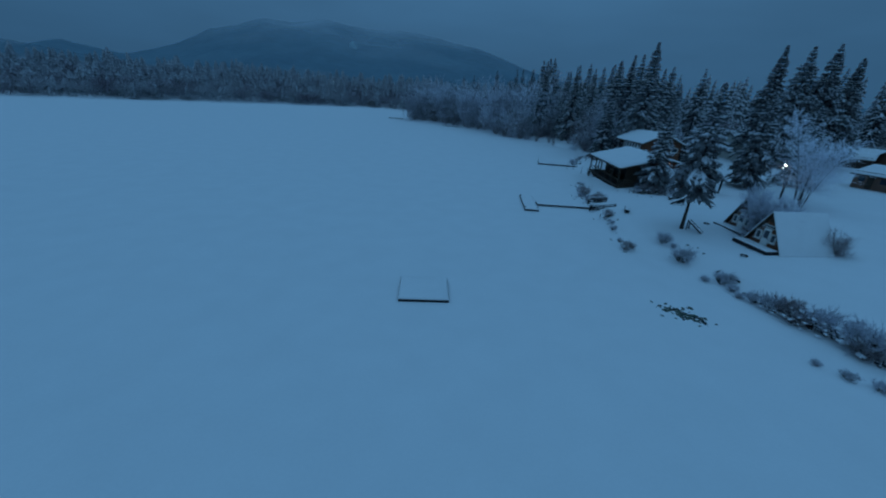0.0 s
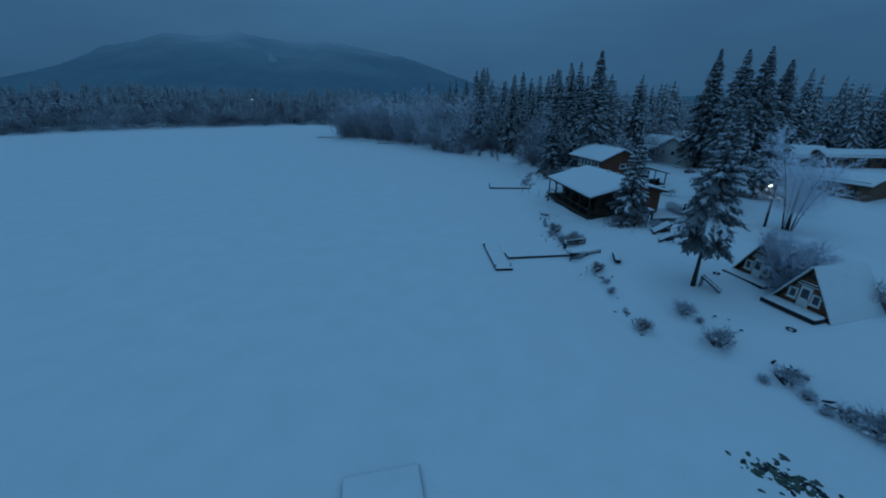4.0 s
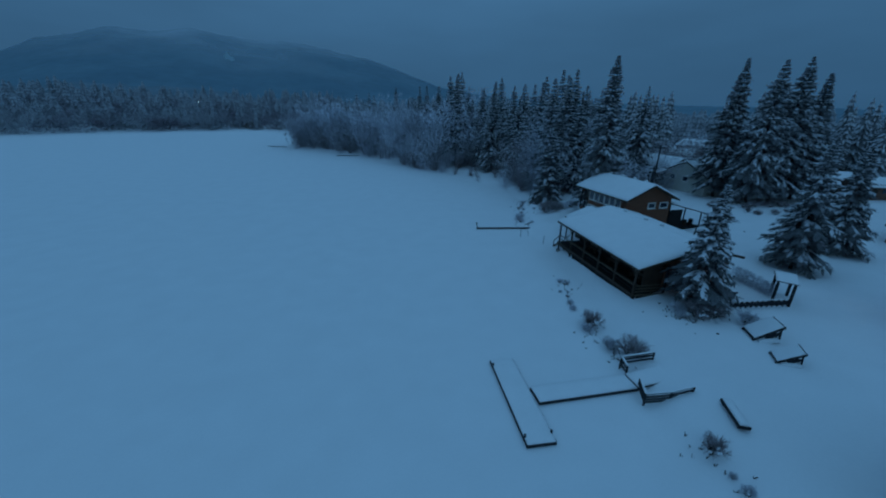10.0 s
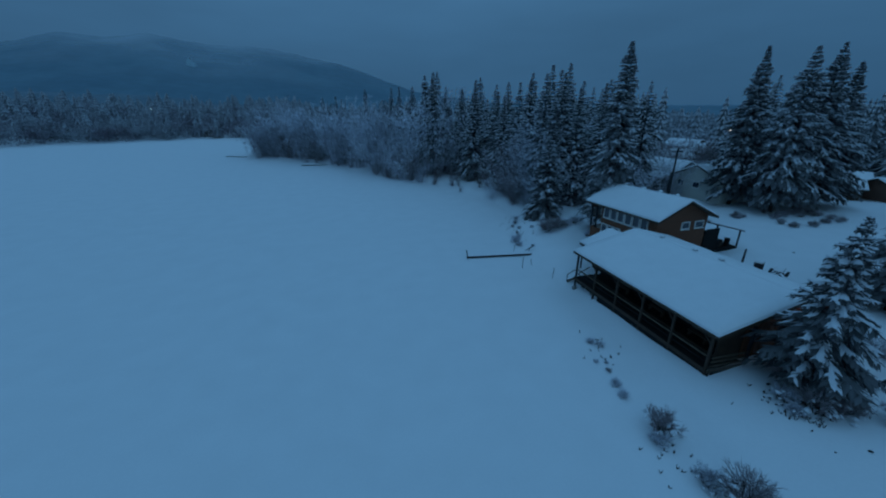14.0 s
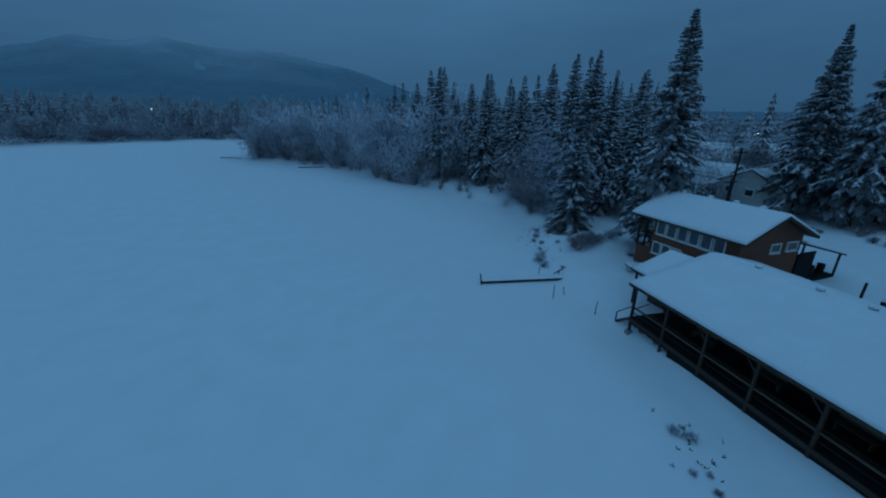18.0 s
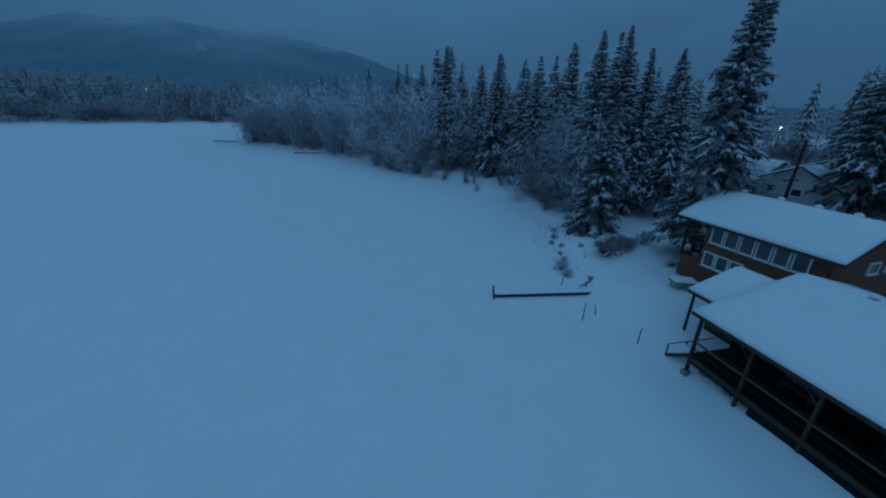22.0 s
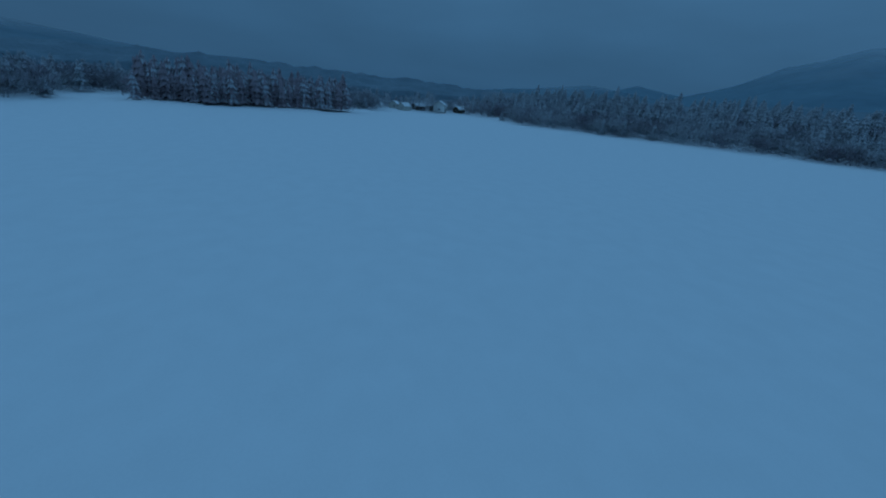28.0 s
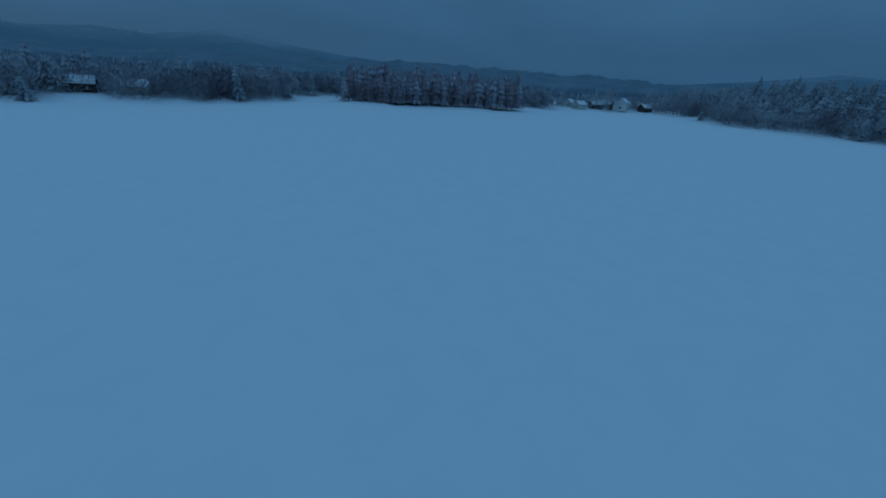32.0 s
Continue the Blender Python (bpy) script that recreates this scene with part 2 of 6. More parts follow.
def add_box(bm, cx, cy, cz, sx, sy, sz, rz=0.0, bevel=0.0, ry=0.0, rx=0.0):
    geo = bmesh.ops.create_cube(bm, size=1, matrix=pose(cx, cy, cz, rx, ry, rz) @ Matrix.Diagonal((sx, sy, sz, 1)))
    if bevel:
        es = list({e for v in geo["verts"] for e in v.link_edges})
        bmesh.ops.bevel(bm, geom=es, offset=bevel, segments=1, affect="EDGES", clamp_overlap=True)
    return bm


def box(cx, cy, cz, sx, sy, sz, rz=0.0, bevel=0.02, ry=0.0, rx=0.0):
    return add_box(bmesh.new(), cx, cy, cz, sx, sy, sz, rz, bevel, ry, rx)


def beam(a, b, w, h=None, bevel=0.0, bm=None):
    """A bar of section w x h from a to b."""
    bm = bm or bmesh.new()
    a, b = Vector(a), Vector(b)
    d = b - a
    q = d.to_track_quat("Z", "Y").to_matrix().to_4x4()
    geo = bmesh.ops.create_cube(bm, size=1, matrix=Matrix.Translation((a + b) / 2) @ q @ Matrix.Diagonal((w, h or w, d.length, 1)))
    if bevel:
        es = list({e for v in geo["verts"] for e in v.link_edges})
        bmesh.ops.bevel(bm, geom=es, offset=bevel, segments=1, affect="EDGES")
    return bm


def rod(a, b, r0, r1=None, n=8, bm=None):
    bm = bm or bmesh.new()
    a, b = Vector(a), Vector(b)
    d = b - a
    q = d.to_track_quat("Z", "Y").to_matrix().to_4x4()
    bmesh.ops.create_cone(bm, cap_ends=True, segments=n, radius1=r0, radius2=r0 if r1 is None else r1, depth=d.length, matrix=Matrix.Translation((a + b) / 2) @ q)
    return bm


def slab(points, thick, bm=None):
    """A plate: the polygon points, and the same lowered by thick."""
    bm = bm or bmesh.new()
    top = [bm.verts.new(p) for p in points]
    low = [bm.verts.new((p[0], p[1], p[2] - thick)) for p in points]
    bm.faces.new(top)
    bm.faces.new(low[::-1])
    for i in range(len(points)):
        j = (i + 1) % len(points)
        bm.faces.new((top[j], top[i], low[i], low[j]))
    bmesh.ops.recalc_face_normals(bm, faces=bm.faces)
    return bm


def snow_cap(points, thick=0.22, seg=0.8, lump=0.03, seed=1, edge=0.12):
    """A snow blanket over a planar quad (4 points, in order), rounded down at its rim, with soft lumps."""
    a, b, c, d = (Vector(p) for p in points)
    nu = max(4, int(max((b - a).length, (c - d).length) / seg))
    nv = max(4, int(max((d - a).length, (c - b).length) / seg))
    nrm = (b - a).cross(d - a).normalized()
    if nrm.z < 0:
        nrm = -nrm
    bm = bmesh.new()
    us = [0, 0.004] + [edge / nu / seg * 1.0 + (1 - 2 * edge / nu / seg) * i / (nu - 1) for i in range(nu)] + [0.996, 1]
    vs = [0, 0.004] + [edge / nv / seg * 1.0 + (1 - 2 * edge / nv / seg) * i / (nv - 1) for i in range(nv)] + [0.996, 1]
    grid = []
    for i, u in enumerate(us):
        row = []
        for j, v in enumerate(vs):
            p = (a * (1 - u) + b * u) * (1 - v) + (d * (1 - u) + c * u) * v
            rim = min(i, j, len(us) - 1 - i, len(vs) - 1 - j)
            h = (0.0, 0.55, 0.92)[rim] * thick if rim < 3 else thick
            if rim > 0:
                h += lump * noise.noise(p * 0.7 + Vector((seed, 0, 0))) * (1 if rim > 1 else 0.6)
            row.append(bm.verts.new(p + nrm * (h + 0.004)))
        grid.append(row)
    for i in range(len(us) - 1):
        for j in range(len(vs) - 1):
            bm.faces.new((grid[i][j], grid[i + 1][j], grid[i + 1][j + 1], grid[i][j + 1]))
    bmesh.ops.recalc_face_normals(bm, faces=bm.faces)
    if sum(f.normal.z for f in bm.faces) < 0:
        bmesh.ops.reverse_faces(bm, faces=bm.faces)
    return bm

# ---- ground: one sheet, lake at zero, land rising from the shore ----
SHORE = [(-110, -420), (60, -420), (46, -60), (33, 0), (24.6, 22), (23.4, 32.4), (20.5, 38.2), (16.6, 44), (15.6, 50), (16.0, 56), (16.8, 60), (19.6, 66), (22.5, 75), (24.2, 84), (25.0, 95), (26.8, 101), (32.1, 114.3), (33.3, 129.6),
         (27.5, 148.7), (15.3, 168), (0.7, 200), (-33.5, 236), (-36, 248), (-24, 290), (-36, 340), (-58, 368), (-84, 378), (-122, 354), (-149, 337), (-180, 307), (-225, 264), (-260, 233),
         (-300, 231), (-338, 226), (-346, 206), (-334, 186), (-309, 140), (-297, 116), (-292, 60), (-277, 2), (-252, -29), (-226, -25), (-206, -11), (-166, -29), (-148, -43), (-138, -51), (-121, -63), (-112, -130)]
ISLAND = [(-224, 6), (-239, 54), (-262, 109), (-274, 106), (-279, 60), (-262, 16), (-244, 2)]


def shore_distance(px, py, poly):
    """Signed distance to a closed outline: positive inside."""
    px, py = np.asarray(px, float), np.asarray(py, float)
    inside = np.zeros(px.shape, bool)
    best = np.full(px.shape, 1e9)
    n = len(poly)
    for i in range(n):
        (ax, ay), (bx, by) = poly[i], poly[(i + 1) % n]
        dx, dy = bx - ax, by - ay
        t = np.clip(((px - ax) * dx + (py - ay) * dy) / (dx * dx + dy * dy), 0, 1)
        best = np.minimum(best, np.hypot(px - ax - t * dx, py - ay - t * dy))
        cross = (ay > py) != (by > py)
        with np.errstate(divide="ignore", invalid="ignore"):
            hit = px < (bx - ax) * (py - ay) / (by - ay if by != ay else 1e-9) + ax
        inside ^= cross & hit
    return np.where(inside, best, -best)


def wobble(x, y):
    return np.sin(x * 0.31 + 1.3 * np.sin(y * 0.17)) * 0.5 + np.sin(y * 0.43 + x * 0.11 + 2) * 0.5


def ground_z(x, y):
    """Height of the ground over the lake's ice."""
    x, y = np.asarray(x, float), np.asarray(y, float)
    d = -shore_distance(x, y, SHORE) + 0.5 * wobble(x, y)
    isle = shore_distance(x, y, ISLAND)
    d = np.maximum(d, isle)
    up = np.clip(d, 0, None)
    bank = 0.55 * np.clip(up / 1.6, 0, 1) ** 0.8 + 1.5 * (1 - np.exp(-up / 7.0)) + 0.03 * np.clip(up - 12, 0, 60)
    far = np.clip((y - 240) / 80, 0, 1) * np.clip((-x + 20) / 60, 0, 1)
    bank = bank + far * np.clip(up - 8, 0, 130) * 0.17
    return np.where(d > 0, bank + 0.10 * wobble(x * 1.7, y * 1.9) * np.clip(up / 3, 0, 1), 0.02 * wobble(x * 0.5, y * 0.4))


def gz(x, y):
    return float(ground_z(np.array([x]), np.array([y]))[0])


def axis_steps(lo, hi, fine_lo, fine_hi, step, grow=1.18):
    out = list(np.arange(fine_lo, fine_hi + 1e-6, step))
    s, v = step, fine_lo
    left = []
    while v > lo:
        s *= grow
        v -= s
        left.append(v)
    s, v = step, out[-1]
    while v < hi:
        s *= grow
        v += s
        out.append(v)
    return np.array(left[::-1] + out)


gx, gy = axis_steps(-4200, 4200, -8, 62, 0.8, 1.09), axis_steps(-4200, 4200, 10, 135, 0.8, 1.08)
GX, GY = np.meshgrid(gx, gy)
GZ = ground_z(GX.ravel(), GY.ravel())
nx, ny = len(gx), len(gy)
quads = [(j * nx + i, j * nx + i + 1, (j + 1) * nx + i + 1, (j + 1) * nx + i) for j in range(ny - 1) for i in range(nx - 1)]
ground = put("ground", mesh_of("ground", np.c_[GX.ravel(), GY.ravel(), GZ], quads, SNOW, True))
mids = np.array([[(gx[i] + gx[i + 1]) / 2, (gy[j] + gy[j + 1]) / 2] for j in range(ny - 1) for i in range(nx - 1)])
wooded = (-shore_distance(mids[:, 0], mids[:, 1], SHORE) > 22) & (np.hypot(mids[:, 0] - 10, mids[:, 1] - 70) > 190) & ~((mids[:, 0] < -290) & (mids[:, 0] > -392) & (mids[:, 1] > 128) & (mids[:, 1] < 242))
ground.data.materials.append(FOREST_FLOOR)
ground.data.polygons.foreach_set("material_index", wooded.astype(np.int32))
tagged(ground, "snow-covered frozen lake and gently rising snowy shore", "snow ground", kind="structure")

# ---- vegetation ----
def trunk_mesh(h, r, rng, n=8, lean=0.0, name="trunk"):
    vs, fs = [], []
    rings = 7
    ox, oy = rng.uniform(-0.2, 0.2), rng.uniform(-0.2, 0.2)
    for i in range(rings):
        t = i / (rings - 1)
        rr = r * (1 - 0.93 * t) * (1.35 if i == 0 else 1)
        cx, cy = ox * math.sin(t * 2) + lean * t * h, oy * math.sin(t * 2.4)
        for k in range(n):
            a = 2 * math.pi * k / n
            vs.append((cx + rr * math.cos(a), cy + rr * math.sin(a), h * t - (0.3 if i == 0 else 0)))
    for i in range(rings - 1):
        for k in range(n):
            fs.append((i * n + k, i * n + (k + 1) % n, (i + 1) * n + (k + 1) % n, (i + 1) * n + k))
    return mesh_of(name, vs, fs, BARK, True)


def spruce_arrays(seed, h, r, whorls, per, fingers, clear=0.08, snow=0.75, taper=0.85, wide=1.0):
    """Boughs of a spruce: each a drooping ridged spray with side sprays, and the pillows of snow that lie along them."""
    rng = random.Random(seed)
    bv, bf, sv, sf = [], [], [], []
    lobes = [rng.uniform(0, 6.28) for _ in range(3)]
    steps = (0.06, 0.34, 0.62, 0.84, 1.0) if fingers > 2 else (0.06, 0.5, 1.0)
    girth = (0.35, 0.85, 1.0, 0.7, 0.0) if fingers > 2 else (0.35, 1.0, 0.0)

    def kite(v, f, a, b, wid, dz):
        """A thin spray from a to b, its middle wid wide and lowered by dz."""
        n = len(v)
        mx, my, mz = a[0] * 0.55 + b[0] * 0.45, a[1] * 0.55 + b[1] * 0.45, a[2] * 0.55 + b[2] * 0.45
        dx, dy = b[0] - a[0], b[1] - a[1]
        q = math.hypot(dx, dy) + 1e-6
        px, py = -dy / q * wid, dx / q * wid
        v.extend([a, (mx + px, my + py, mz - dz), b, (mx - px, my - py, mz - dz)])
        f.append((n, n + 1, n + 2))
        f.append((n, n + 2, n + 3))

    def ridge_strip(v, f, pts, wid, ca, sa, drop):
        """A strip along pts, highest on its middle line."""
        n = len(v)
        for (x, y, z), w in zip(pts, wid):
            wl_ = w * rng.uniform(0.7, 1.25)
            wr_ = w * rng.uniform(0.7, 1.25)
            v.extend([(x - sa * wl_, y + ca * wl_, z - drop * wl_), (x, y, z), (x + sa * wr_, y - ca * wr_, z - drop * wr_)])
        for i in range(len(pts) - 1):
            k = n + 3 * i
            f.append((k, k + 1, k + 4, k + 3))
            f.append((k + 1, k + 2, k + 5, k + 4))

    for i in range(whorls):
        t = min(max(1 - (1 - (i + rng.uniform(-0.4, 0.4)) / whorls) ** 1.3, 0.0), 0.985)
        z0 = h * (clear + (1 - clear) * t)
        lump = 1 + 0.10 * math.sin(t * 23 + lobes[0]) + 0.08 * math.sin(t * 51 + lobes[1])
        reach = (r * min((1 - t) ** taper, 1.22 * (1 - t) + 0.01) * (0.70 + 0.30 * min(1, t * 7 + 0.2)) + 0.007 * h) * lump
        count = max(5, int(per * (0.6 + 0.4 * (1 - t))))
        turn = rng.uniform(0, 6.28)
        for j in range(count):
            a = turn + 6.283 * j / count + rng.uniform(-0.4, 0.4)
            L = reach * (rng.uniform(0.6, 1.12) if t < 0.8 else rng.uniform(0.8, 1.1)) * (1 + 0.12 * math.sin(2 * a + lobes[2] + t * 5))
            lift = -0.10 + 0.34 * t + rng.uniform(-0.08, 0.08)
            sag = (0.40 - 0.18 * t) * rng.uniform(0.7, 1.3)
            ca, sa = math.cos(a), math.sin(a)
            zj = z0 + rng.uniform(-0.6, 0.6) * h / whorls * (1.2 - t)

            def at(q):
                rad = L * q * (1 - 0.10 * q)
                return (ca * rad, sa * rad, zj + L * (lift * q - sag * q * q + 0.10 * q ** 4))

            laden = rng.random() < snow * min(1.0, 0.35 + 1.6 * t)
            base_w = min(0.075 * L + 0.04, 0.15) * wide
            ridge_strip(bv, bf, [at(q) for q in steps], [base_w * g for g in girth], ca, sa, 0.7)
            if laden:
                lay = 0.03 + 0.035 * min(L, 3.0)
                first = rng.uniform(0.22, 0.5)
                qs = [first + (1.0 - first) * q for q in steps]
                ridge_strip(sv, sf, [(p[0], p[1], p[2] + lay) for p in map(at, qs)], [(0.95 * base_w + 0.02) * max(g, 0.12) for g in girth], ca, sa, 0.55)
            for k in range(fingers):
                q = 0.25 + 0.65 * (k + rng.random() * 0.8) / fingers
                o = at(q)
                for side in (-1, 1):
                    fl = min(L * (0.46 - 0.30 * q), 1.1) * rng.uniform(0.6, 1.1) * wide
                    an = a + side * rng.uniform(0.5, 0.9)
                    e = (o[0] + math.cos(an) * fl, o[1] + math.sin(an) * fl, o[2] - fl * rng.uniform(0.35, 0.85))
                    kite(bv, bf, o, e, 0.17 * fl + 0.015, 0.06 * fl)
                    if laden and rng.random() < 0.7:
                        w = rng.uniform(0.55, 0.92)
                        e2 = (o[0] + (e[0] - o[0]) * w, o[1] + (e[1] - o[1]) * w, o[2] + (e[2] - o[2]) * w + 0.05)
                        kite(sv, sf, (o[0], o[1], o[2] + 0.07), e2, 0.15 * fl + 0.015, 0.05 * fl)
                if rng.random() < 0.6:
                    e = (o[0] + ca * 0.10 * L, o[1] + sa * 0.10 * L, o[2] - (0.16 * L + 0.12) * rng.uniform(0.6, 1.3))
                    kite(bv, bf, o, e, 0.07 * L + 0.03, 0.0)
    base = len(bv)
    for a in (0, 2.1, 4.2):
        bv.append((0.07 * math.cos(a), 0.07 * math.sin(a), h * 0.95))
    bv.append((0, 0, h))
    bf += [(base, base + 1, base + 3), (base + 1, base + 2, base + 3), (base + 2, base, base + 3)]
    return bv, bf, sv, sf


def cone_arrays(seed, h, r, tiers, spokes, taper=0.8):
    """A far conifer: tiers of ragged hanging skirts, and snow on the upper part of some of their boughs."""
    rng = random.Random(seed)
    bv, bf, sv, sf = [], [], [], []
    for i in range(tiers):
        t = i / tiers
        z0 = h * (0.12 + 0.88 * t)
        reach = r * (1 - t) ** taper * rng.uniform(0.85, 1.1) + 0.02 * r
        rise = h / tiers * 1.25
        top = len(bv)
        bv.append((0, 0, min(h, z0 + rise)))
        turn = rng.uniform(0, 6.28)
        for k in range(2 * spokes):
            a = turn + 3.14159 * k / spokes
            rad = reach * (rng.uniform(0.85, 1.15) if k % 2 else rng.uniform(0.35, 0.55))
            bv.append((rad * math.cos(a), rad * math.sin(a), z0 - (0.35 * reach if k % 2 else -0.1) * rng.uniform(0.6, 1.2)))
        for k in range(2 * spokes):
            p, q = top + 1 + k, top + 1 + (k + 1) % (2 * spokes)
            bf.append((top, p, q))
            if k % 2 == 0 and rng.random() < 0.75:
                n = len(sv)
                tip = bv[q]
                apex = bv[top]
                u = rng.uniform(0.15, 0.35)
                for (x, y, z), g in ((apex, u), (bv[p], 0.82), (tip, 0.95), (bv[top + 1 + (k + 2) % (2 * spokes)], 0.82)):
                    m_ = apex if g != u else tip
                    sv.append((m_[0] + (x - m_[0]) * (1 - u if g == u else g), m_[1] + (y - m_[1]) * (1 - u if g == u else g), m_[2] + (z - m_[2]) * (1 - u if g == u else g) + 0.10))
                sf += [(n, n + 1, n + 2), (n, n + 2, n + 3)]
    return bv, bf, sv, sf


def crown_arrays(seed, h, r, strands=90, width=0.13):
    """A far leafless tree: strands that rise and spread from the trunk to a rounded crown."""
    rng = random.Random(seed)
    v, f = [], []
    for k in range(strands):
        z0 = h * rng.uniform(0.02, 0.78)
        t = z0 / h
        a = rng.uniform(0, 6.28)
        out = r * rng.uniform(0.1, 0.85) * math.sin(math.pi * min(1, 0.2 + t)) ** 0.7
        p = Vector((math.cos(a) * out, math.sin(a) * out, z0))
        d = Vector((math.cos(a) * rng.uniform(0.3, 1.0), math.sin(a) * rng.uniform(0.3, 1.0), rng.uniform(0.1, 1.0))).normalized() * h * rng.uniform(0.10, 0.22)
        u = Vector((-d.y + rng.uniform(-1, 1), d.x + rng.uniform(-1, 1), 0)).normalized() * width * rng.uniform(0.6, 1.3)
        n = len(v)
        v += [tuple(p), tuple(p + d * 0.5 + u), tuple(p + d), tuple(p + d * 0.5 - u)]
        f += [(n, n + 1, n + 2), (n, n + 2, n + 3)]
    return v, f


SPRUCE = "tall snow-laden spruce with drooping dark green boughs"


def spruce(name, m, h, r, seed, label=SPRUCE, whorls=None, per=11, seg=4, clear=0.08, snow=0.75, taper=0.85, group="", wide=1.0, needle=None):
    t = thing(name, m, label, "tree", group)
    rng = random.Random(seed)
    put("trunk", trunk_mesh(h * 0.97, 0.008 * h + 0.04, rng), t)
    bv, bf, sv, sf = spruce_arrays(seed, h, r, whorls or int(h * 2.2), per, seg, clear, snow, taper, wide)
    crown = put("crown", mesh_of("crown", bv, bf, needle or NEEDLE), t, "dark green drooping boughs")
    sn = put("bough_snow", mesh_of("bough_snow", sv, sf, SNOW_TREE), crown, "white snow lying on the boughs")
    sn["kind"] = "stuff"
    crown["kind"] = "stuff"
    return t


def twig_arrays(seed, h, spread, stems=4, levels=4, kids=4, wid=0.05, first=0.3, thin=0.012, droop=0.0):
    """A leafless shrub or tree: limbs that fork level by level down to fine twigs, each a three-sided taper."""
    rng = random.Random(seed)
    wood, fine = ([], []), ([], [])

    def stick(a, b, r0, r1, out, flat):
        v, f = out
        d = (b - a).normalized()
        u = d.orthogonal().normalized()
        w = d.cross(u)
        n = len(v)
        if flat:
            v.extend([tuple(a + u * r0), tuple(a - u * r0), tuple(b)])
            f.append((n, n + 1, n + 2))
            v.extend([tuple(a + w * r0), tuple(a - w * r0), tuple(b)])
            f.append((n + 3, n + 4, n + 5))
        else:
            for p, rr in ((a, r0), (b, r1)):
                for k in range(4):
                    an = 1.5708 * k
                    v.append(tuple(p + (u * math.cos(an) + w * math.sin(an)) * rr))
            for k in range(4):
                f.append((n + k, n + (k + 1) % 4, n + 4 + (k + 1) % 4, n + 4 + k))

    def grow(a, d, length, r, level):
        b = a + d * length
        last = level >= levels - 1
        stick(a, b, r, r * 0.6, fine if level >= 2 else wood, last)
        if last:
            return
        for k in range(kids + (1 if level == 0 else 0)):
            s = rng.uniform(0.35, 1.0) if k else 1.0
            side = Vector((rng.gauss(0, 1), rng.gauss(0, 1), rng.gauss(0.25, 0.6) - droop))
            nd = (d * rng.uniform(0.7, 1.3) + side.normalized() * rng.uniform(0.35, 0.85)).normalized()
            grow(a + d * length * s, nd, length * rng.uniform(0.55, 0.8), max(r * 0.55, thin), level + 1)

    for s in range(stems):
        a = 6.283 * s / stems + rng.uniform(-0.5, 0.5)
        out = rng.uniform(0.1, 1.0) * spread / max(h, 0.1)
        d = Vector((math.cos(a) * out, math.sin(a) * out, 1.0)).normalized()
        root = Vector((math.cos(a), math.sin(a), 0)) * (0.05 * spread if stems > 1 else 0)
        root.z = -0.15
        grow(root, d, h * first * rng.uniform(0.85, 1.15), wid, 0)
    return wood, fine


def bare_tree(name, m, h, spread, seed, label, category="tree", stems=1, levels=6, kids=3, wid=0.12, first=0.3, thin=0.014, frost=None, group="", limb="limb_frame"):
    t = thing(name, m, label, category, group)
    wood, fine = twig_arrays(seed, h, spread, stems, levels, kids, wid, first, thin)
    put(limb, mesh_of(limb, *wood, BARK), t)
    put("twig_crown", mesh_of("twig_crown", *fine, frost or TWIG_FROST), t, "fine twigs coated with frost")["kind"] = "stuff"
    return t


def fringe_arrays(seed, h, spread, stems=5, branches=24, twigs=9, size=0.055, clear=0.0):
    """A leafless shore tree, frosted down to the ground: upright stems, each with short branches that carry fans of twigs."""
    rng = random.Random(seed)
    wood, fine = ([], []), ([], [])

    def sliver(out, a, b, w):
        v, f = out
        d = b - a
        u = Vector((-d.y, d.x, rng.uniform(-0.3, 0.3) * d.length)).normalized() * w
        n = len(v)
        v.extend([tuple(a - u), tuple(a + u), tuple(b)])
        f.append((n, n + 1, n + 2))

    for s in range(stems):
        a = 6.283 * s / stems + rng.uniform(-0.6, 0.6)
        hs = h * rng.uniform(0.62, 1.0)
        lean = Vector((math.cos(a), math.sin(a), 0)) * spread * rng.uniform(0.2, 0.95)
        root = Vector((math.cos(a), math.sin(a), 0)) * 0.1 * spread
        root.z = -0.3

        def stem(t):
            return root + lean * t ** 1.4 + Vector((0, 0, hs * t + 0.3 * t))

        for k in range(4):
            p, q = stem(k / 4), stem((k + 1) / 4)
            for w in (0, 1):
                r = 0.008 * hs * (1 - k / 4.4)
                n = len(wood[0])
                e_ = Vector((r, 0, 0)) if w else Vector((0, r, 0))
                wood[0].extend([tuple(p - e_), tuple(p + e_), tuple(q + e_ * 0.75), tuple(q - e_ * 0.75)])
                wood[1].append((n, n + 1, n + 2, n + 3))
        for k in range(branches):
            t = clear + (1 - clear) * (k + rng.random()) / branches
            o = stem(t)
            b = rng.uniform(0, 6.283)
            L = spread * (0.18 + 0.62 * math.sin(math.pi * min(1, 0.10 + t * 0.82)) ** 1.2) * rng.uniform(0.35, 1.1) + 0.3
            d = Vector((math.cos(b), math.sin(b), rng.uniform(-0.15, 0.8))).normalized()
            e = o + d * L
            sliver(fine, o, e, 0.045)
            for j in range(twigs):
                c = o + d * L * rng.uniform(0.2, 1.0)
                dd_ = (d + Vector((rng.gauss(0, 0.8), rng.gauss(0, 0.8), rng.gauss(0.2, 0.6)))).normalized()
                sliver(fine, c, c + dd_ * rng.uniform(0.35, 1.0), size * rng.uniform(0.6, 1.3))
    return wood, fine


